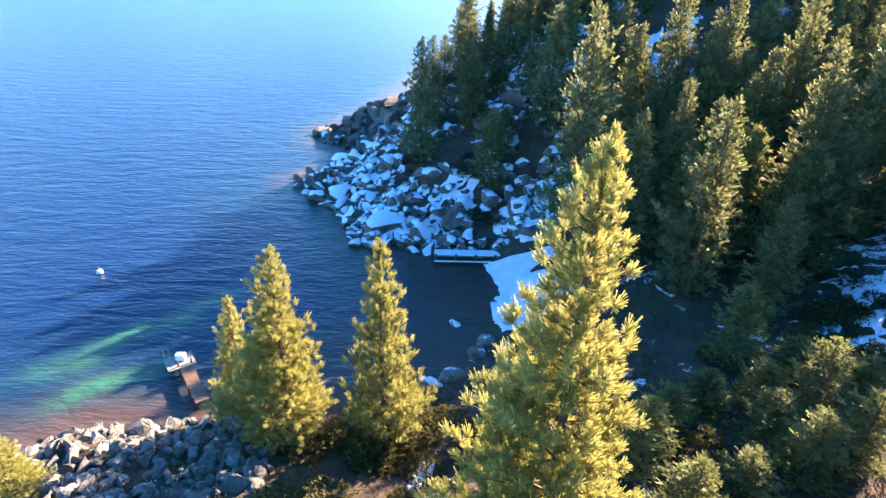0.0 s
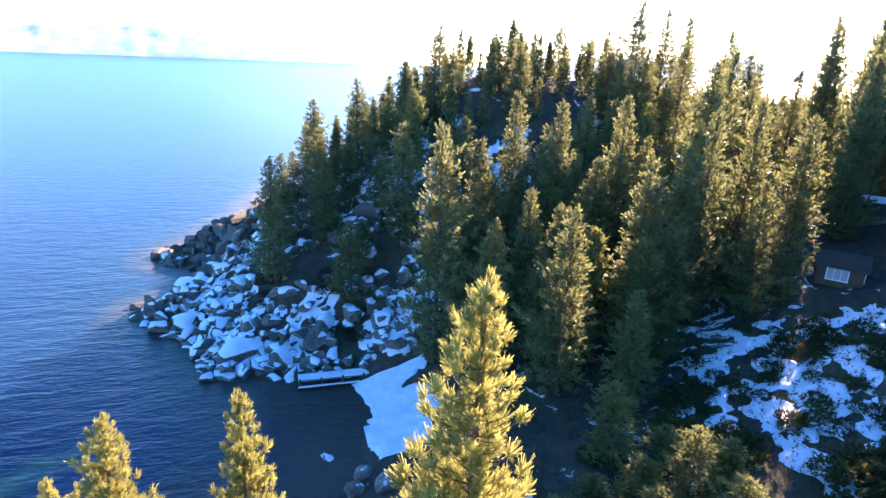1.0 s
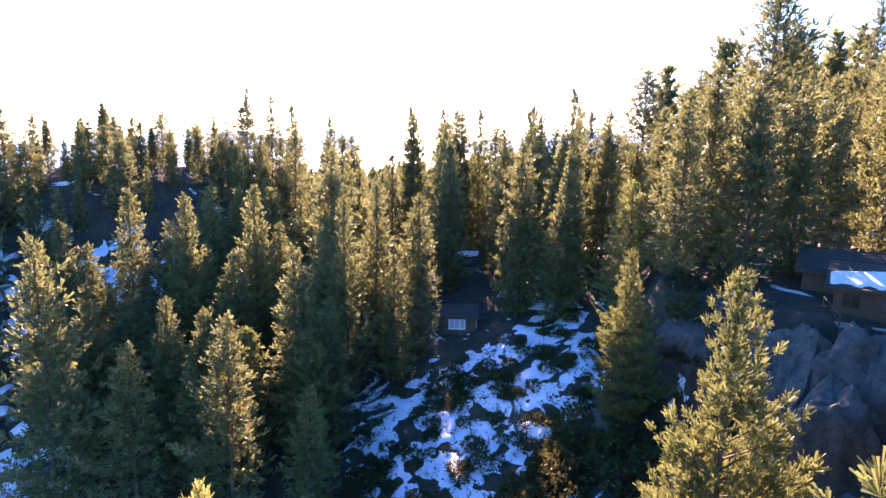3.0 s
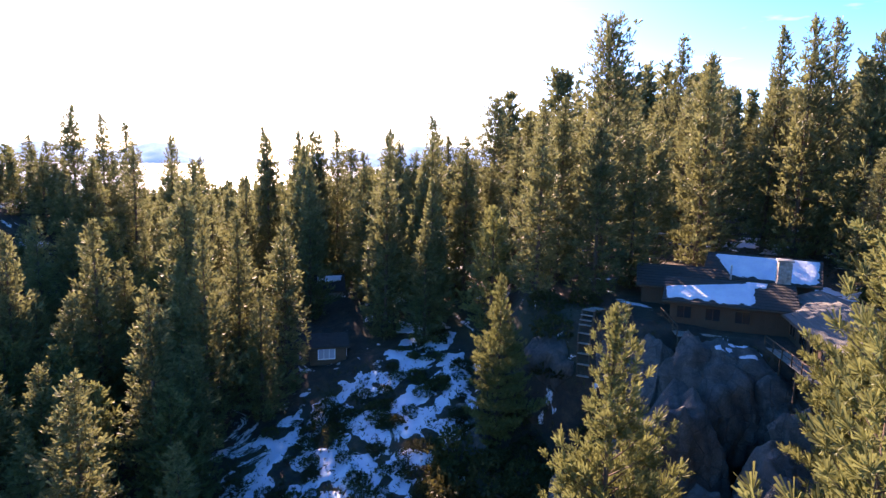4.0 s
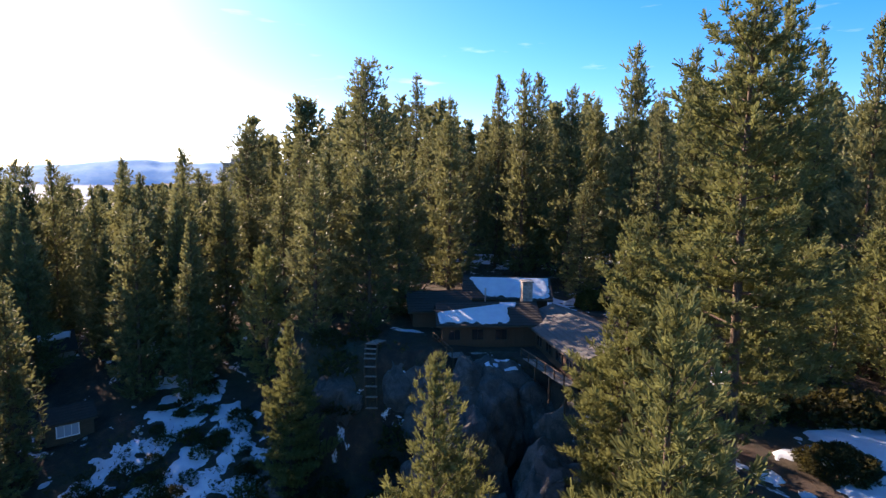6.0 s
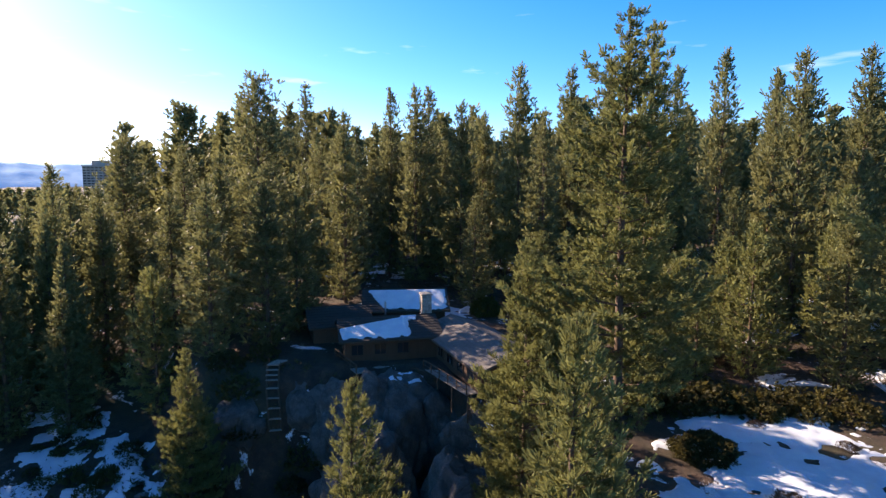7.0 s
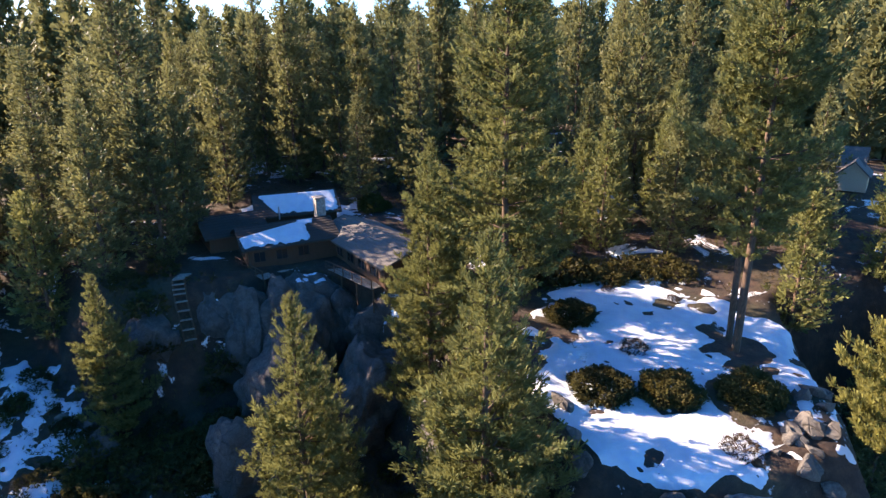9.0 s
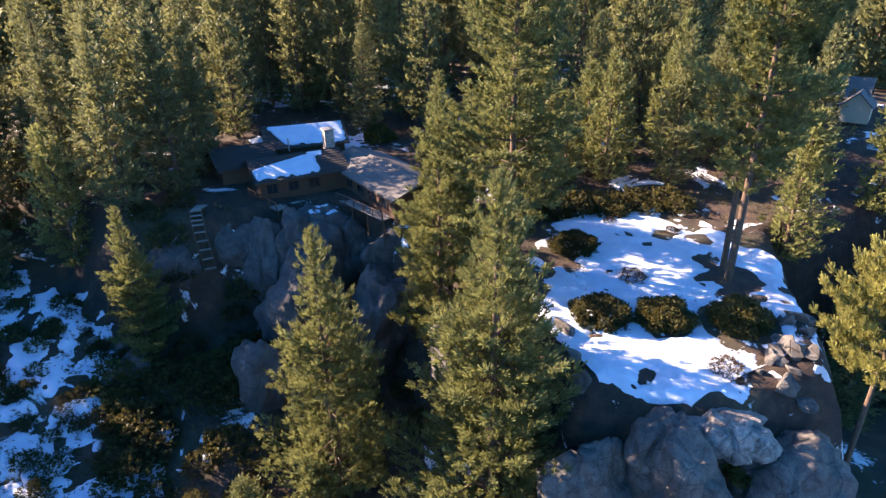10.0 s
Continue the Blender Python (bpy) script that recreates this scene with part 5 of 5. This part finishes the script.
def rail(parent, pts, tall=0.95, gap=1.6, mat=None):
    """A railing of posts, top rail and middle rail along the points."""
    mat = mat or GREYWOOD
    for a, b in zip(pts, pts[1:]):
        a, b = Vector(a), Vector(b)
        k = max(1, int((b - a).length / gap))
        for i in range(k + 1):
            p = a.lerp(b, i / k)
            part("post", box(0.1, 0.1, tall, Matrix.Translation(p)), mat, parent)
        for h in (tall, tall * 0.5):
            part("top_rail" if h == tall else "middle_rail", rod(a + Vector((0, 0, h)), b + Vector((0, 0, h)), 0.06 if h == tall else 0.035, 6), mat, parent)


def chimney(parent, x, y, z, w, d, tall, mat):
    r = np.random.default_rng(3)
    stack = part("chimney", box(w - 0.12, d - 0.12, tall, Matrix.Translation((x, y, z))), mat, parent, "stone chimney")
    h = 0
    while h < tall - 0.25:
        s = r.uniform(0.22, 0.34)
        for k in range(3):
            part("stone", box(w / 3 - 0.03, d + 0.02, s - 0.03, Matrix.Translation((x + w * ((k + 0.5) / 3 - 0.5) + r.uniform(-0.03, 0.03), y, z + h)), 0.03), mat, stack)
        h += s
    part("chimney_cap", box(w + 0.24, d + 0.24, 0.16, Matrix.Translation((x, y, z + tall)), 0.03), mat, stack)


cabin = empty("cabin", Matrix.Translation((48.5, 2.9, 20.15)) @ Matrix.Diagonal((0.86, 0.86, 0.86, 1)), "brown timber cabin with low snowy roofs above granite rocks", "house")
# front block: ridge along y
m = Matrix.Translation((2.2, 1.6, 0.2)) @ Matrix.Rotation(math.pi / 2, 4, "Z")
front = gable_block(cabin, m, 9.6, 7.0, 2.85, 4.15, 0.7, SHINGLE, 9)
e0, e1, r1, r0 = front[1]
snow_plate(cabin, e0.lerp(e1, 0.97) + (r1 - e1) * 0.1, e0.lerp(e1, 0.3) + (r1 - e1) * 0.05, e0.lerp(e1, 0.3) + (r1 - e1) * 0.97, e0.lerp(e1, 0.99) + (r1 - e1) * 0.55, 0.14, 5, 0.5, "thick blue-white sheet of old snow")
snow_plate(cabin, e0.lerp(e1, 0.36) + (r1 - e1) * 0.74, e0.lerp(e1, 0.22) + (r1 - e1) * 0.78, e0.lerp(e1, 0.2) + (r1 - e1) * 0.98, e0.lerp(e1, 0.37) + (r1 - e1) * 0.98, 0.1, 6, 0.4)
for y in (-1.2, 1.2, 3.6):
    window(cabin, Matrix.Translation((-1.3, 1.6 + y, 1.15)) @ Matrix.Rotation(math.pi / 2, 4, "Z"), 1.2, 1.1, LOGWOOD)
window(cabin, Matrix.Translation((2.2, 6.4, 1.1)), 1.8, 1.4, LOGWOOD, None, 2)
# rear block
m = Matrix.Translation((11.5, -2.0, 1.0)) @ Matrix.Rotation(math.pi / 2 - 0.12, 4, "Z")
rear = gable_block(cabin, m, 9.5, 7.0, 2.9, 4.6, 0.6, SHINGLE, 9)
e0, e1, r1, r0 = rear[1]
snow_plate(cabin, e0.lerp(e1, 0.75) + (r1 - e1) * 0.1, e0.lerp(e1, 0.02) + (r1 - e1) * 0.04, e0.lerp(e1, 0.02) + (r1 - e1) * 0.97, e0.lerp(e1, 0.95) + (r1 - e1) * 0.97, 0.14, 7, 0.4)
e0, e1, r1, r0 = rear[0]
snow_plate(cabin, e0.lerp(e1, 0.1) + (r1 - e1) * 0.25, e0.lerp(e1, 0.8) + (r1 - e1) * 0.2, e0.lerp(e1, 0.85) + (r1 - e1) * 0.95, e0.lerp(e1, 0.05) + (r1 - e1) * 0.95, 0.12, 9, 0.5)
# side block, bare of snow
gable_block(cabin, Matrix.Translation((9.0, 6.6, 0.4)) @ Matrix.Rotation(math.pi / 2 + 0.1, 4, "Z"), 6.4, 6.0, 2.5, 3.9, 0.6, SHINGLE, 8)
chimney(cabin, 3.2, -3.0, 1.0, 1.3, 1.1, 5.4, STONE)
part("stove_pipe", rod((6.2, 1.2, 3.6), (6.2, 1.2, 5.2), 0.09, 8), STEEL, cabin, "thin metal pipe")
# stone footing under the front wall
r = np.random.default_rng(31)
footing = part("footing", box(0.5, 10.6, 2.6, Matrix.Translation((-2.1, 1.6, -2.5))), STONE, cabin, "grey stone footing wall")
for j in range(6):
    y = -3.6
    while y < 6.6:
        w = min(r.uniform(0.6, 1.2), 6.85 - y)
        part("stone", box(0.16, w - 0.05, 0.4, Matrix.Translation((-2.38 + r.uniform(-0.03, 0.03), y + w / 2, -2.45 + 0.43 * j)), 0.04), STONE, footing)
        y += w
# long wing towards the lake
m = Matrix.Translation((-5.0, -7.0, 0.2)) @ Matrix.Rotation(radians(7), 4, "Z")
wing = gable_block(cabin, m, 15.5, 6.6, 2.6, 3.75, 0.7, GREYROOF, 9)
for k in range(5):
    window(cabin, m @ Matrix.Translation((-5.5 + 2.7 * k, 3.34, 0.7)), 1.5, 1.5, LOGWOOD, None, 1)
# deck along the front
deck = [(2, 7.3), (-4.4, 5.6), (-4.2, -1.2), (-12.5, -3.4)]
for (ax, ay), (bx, by) in (deck[:2], deck[2:]):
    a, b = Vector((ax, ay, 0.2)), Vector((bx, by, 0.2))
    way = (b - a).normalized()
    inn = Vector((-way.y, way.x, 0)) * 1.4
    for i in range(5):
        part("deck_board", slab(a + inn * (i / 5), b + inn * (i / 5), b + inn * ((i + 0.93) / 5), a + inn * ((i + 0.93) / 5), 0.06), GREYWOOD, cabin)
    k = int((b - a).length / 2.2)
    for i in range(k + 1):
        p = a.lerp(b, i / max(k, 1)) + inn * 0.1
        part("deck_post", rod(p - Vector((0, 0, 2.6)), p - Vector((0, 0, 0.06)), 0.09, 6), LOGWOOD, cabin)
rail(cabin, [(x, y, 0.2) for x, y in deck[:2]], 0.9, 1.6, LOGWOOD)
rail(cabin, [(x, y, 0.2) for x, y in deck[2:]], 0.9, 1.6, LOGWOOD)

# stairs of logs down the rocks
stairs = empty("log_stairs", Matrix.Translation((47.4, 13.9, 0)), "steep flight of weathered log steps down the rocky slope", "stairs")
tops = []
for i in range(13):
    s = i / 12
    x, y = -3.3 * s, 0.8 * s + 0.4 * math.sin(s * 4)
    tops.append((x, y, ground_z(47.4 + x, 13.9 + y) + 0.3))
for i, (x, y, z) in enumerate(tops):
    part("step", box(0.24, 1.0, 0.1, Matrix.Translation((x, y, z)) @ Matrix.Rotation(radians(-20 + 1.6 * i), 4, "Z"), 0.02), GREYWOOD, stairs)
for k in (-1, 1):
    for a, b in zip(tops[::4], tops[4::4]):
        part("stringer", rod((a[0], a[1] + k * 0.48, a[2] - 0.05), (b[0], b[1] + k * 0.48, b[2] - 0.05), 0.09, 6), LOGWOOD, stairs)

# small house and hut by the gully
house = empty("cottage", Matrix.Translation((64.5, 53.0, ground_z(64.5, 53) - 0.3)) @ Matrix.Rotation(radians(128), 4, "Z"), "small grey cottage with a snowy gable among pines", "house")
pl = gable_block(house, Matrix(), 4.6, 3.4, 2.4, 3.9, 0.35, SHINGLE, 8, GREYWOOD)
for q, (e0, e1, r1, r0) in enumerate(pl):
    snow_plate(house, e0.lerp(e1, 0.1) + (r0 - e0) * 0.6, e0.lerp(e1, 0.7) + (r0 - e0) * 0.55, e0.lerp(e1, 0.7) + (r0 - e0) * 0.97, e0.lerp(e1, 0.05) + (r0 - e0) * 0.97, 0.12, 15 + q)
window(house, Matrix.Translation((2.3, 0, 0.9)) @ Matrix.Rotation(-math.pi / 2, 4, "Z"), 1.4, 1.2, WHITE, PALEGLASS)
hut = empty("boat_hut", Matrix.Translation((50.5, 43.0, ground_z(50.5, 43) - 0.2)) @ Matrix.Rotation(radians(128), 4, "Z"), "dark timber hut with one pale wide window", "hut")
pl = gable_block(hut, Matrix(), 3.8, 3.2, 2.2, 3.0, 0.3, SHINGLE, 6, LOGWOOD)
window(hut, Matrix.Translation((0.2, 1.64, 0.7)), 1.7, 1.1, WHITE, PALEGLASS, 2)
window(hut, Matrix.Translation((-1.9, 0, 0.7)) @ Matrix.Rotation(math.pi / 2, 4, "Z"), 1.7, 1.1, WHITE, PALEGLASS, 2)

# villa behind the terrace
villa = empty("villa", Matrix.Translation((34.0, -57.0, ground_z(34, -57) - 0.3)) @ Matrix.Rotation(radians(25), 4, "Z") @ Matrix.Diagonal((0.62, 0.62, 0.62, 1)), "cream stucco villa with slate-grey roofs behind the pines", "house")
gable_block(villa, Matrix(), 10.0, 8.0, 4.0, 7.0, 0.5, GREYROOF, 10, CREAM, False)
gable_block(villa, Matrix.Translation((-4.0, 4.5, 0)) @ Matrix.Rotation(math.pi / 2, 4, "Z"), 6.0, 4.6, 3.2, 5.4, 0.4, GREYROOF, 8, CREAM, False)
part("tower", box(1.9, 1.9, 8.4, Matrix.Translation((2.6, 4.4, 0)), 0.03), CREAM, villa, "sunlit cream chimney tower")
part("tower_cap", rod((2.6, 4.4, 8.4), (2.6, 4.4, 9.4), 1.5, 4, None, 0.05), GREYROOF, villa)
for k in range(3):
    window(villa, Matrix.Translation((-0.6 + 2.0 * k, 4.04, 1.0)), 1.1, 1.5, WHITE)


# hotel towers far behind the wood
def tower_block(name, x, y, w, d, z0, top, storeys, bays, turn, label):
    ob = empty(name, Matrix.Translation((x, y, z0)) @ Matrix.Rotation(radians(turn), 4, "Z"), label, "building")
    tall = top - z0
    part("wall", box(w, d, tall), CONCRETE, ob)
    part("roof", box(w + 1, d + 1, 1.2, Matrix.Translation((0, 0, tall))), CONCRETE, ob)
    part("plant_room", box(w * 0.3, d * 0.5, 5, Matrix.Translation((w * 0.2, 0, tall + 1.2))), CONCRETE, ob)
    sh = tall / storeys
    for i in range(storeys // 3, storeys):
        for k in range(bays):
            part("window", box(w / bays * 0.7, 0.3, sh * 0.5, Matrix.Translation((w * ((k + 0.5) / bays - 0.5), d / 2 + 0.1, sh * (i + 0.25)))), GLASS, ob)
    return ob


tower_block("hotel_tower", 662, 200, 46, 20, 15, 52, 14, 11, 75, "pale concrete hotel tower above the distant wood")
tower_block("hotel_tower", 688, 116, 22, 20, 15, 52, 14, 6, 75, "pale concrete hotel tower above the distant wood")


# ---- at the water ----
def snow_deck(parent, length, width, z):
    part("snow", box(length - 0.1, width - 0.1, 0.12, Matrix.Translation((0, 0, z)), 0.04), SNOW, parent, "even layer of snow on the planks")


pier = empty("pier", Matrix.Translation((5.2, 52.9, 0)) @ Matrix.Rotation(radians(1), 4, "Z"), "low timber pier covered in snow beside the boulders", "pier")
for i in range(26):
    part("plank", box(0.39, 1.3, 0.06, Matrix.Translation((-5.0 + 0.4 * i, 0, 0.72))), GREYWOOD, pier)
snow_deck(pier, 10.4, 1.25, 0.782)
for i in range(6):
    for s in (-1, 1):
        part("pile", rod((-5 + 2.0 * i, s * 0.62, -1.5), (-5 + 2.0 * i, s * 0.62, 0.95 if s < 0 else 0.8), 0.1, 8), LOGWOOD, pier)
waler = part("waler", box(10.4, 0.16, 0.16, Matrix.Translation((0, -0.86, 0.12))), LOGWOOD, pier)
part("snow", box(10.4, 0.3, 0.07, Matrix.Translation((0, -0.9, 0.28)), 0.02), SNOW, waler)
ramp = empty("gangway", Matrix.Translation((12.2, 52.4, 0.75)) @ Matrix.Rotation(radians(-14), 4, "Z"), "short railed gangway from the pier to the beach", "gangway")
part("walkway", box(4.4, 1.2, 0.1, Matrix(), 0.02), GREYWOOD, ramp)
part("snow", box(4.2, 1.1, 0.08, Matrix.Translation((0, 0, 0.104)), 0.03), SNOW, ramp)
rail(ramp, [(-2.1, -0.55, 0.1), (2.1, -0.55, 0.1)], 0.9, 1.4)
rail(ramp, [(-2.1, 0.55, 0.1), (2.1, 0.55, 0.1)], 0.9, 1.4)

jetty = empty("boat_jetty", Matrix.Translation((-17.0, 32.8, 0)) @ Matrix.Rotation(radians(125), 4, "Z") @ Matrix.Diagonal((0.8, 0.75, 0.8, 1)), "narrow weathered jetty with a sunlit landing at its head", "jetty")
for i in range(14):
    part("plank", box(0.36, 1.2, 0.05, Matrix.Translation((-3.3 + 0.38 * i, 0, 0.9))), LOGWOOD, jetty)
for i in range(5):
    part("landing_plank", box(0.4, 2.6, 0.06, Matrix.Translation((2.1 + 0.42 * i, 0.3, 0.95))), GREYWOOD, jetty, "bleached plank")
for x in (-3, -1, 1, 2.2, 3.8):
    for s in (-1, 1):
        part("pile", rod((x, s * 0.6, -2), (x, s * 0.6, 1.5 if x > 2 else 0.95), 0.09, 8), LOGWOOD, jetty)
part("ladder_rail", rod((3.9, 1.5, -0.4), (3.9, 1.5, 2.0), 0.05, 6), STEEL, jetty)
part("ladder_rail", rod((3.9, 1.0, -0.4), (3.9, 1.0, 2.0), 0.05, 6), STEEL, jetty)
drum = empty("dock_box", Matrix.Translation((-18.5, 34.8, 0.81)) @ Matrix.Diagonal((0.75, 0.75, 0.75, 1)), "white dock box on the jetty's head", "box")
part("body", box(0.9, 0.6, 0.6, Matrix(), 0.05), WHITE, drum)
part("lid", box(0.96, 0.66, 0.1, Matrix.Translation((0, 0, 0.6)), 0.04), WHITE, drum)

buoy = empty("mooring_buoy", Matrix.Translation((-31.6, 48.3, 0.1)), "white round mooring buoy floating on the lake", "buoy")
b = bmesh.new()
bmesh.ops.create_uvsphere(b, u_segments=20, v_segments=12, radius=0.3)
part("float", b, WHITE, buoy, "", True)
part("ring", rod((0, 0, 0.3), (0, 0, 0.55), 0.05, 8), STEEL, buoy)
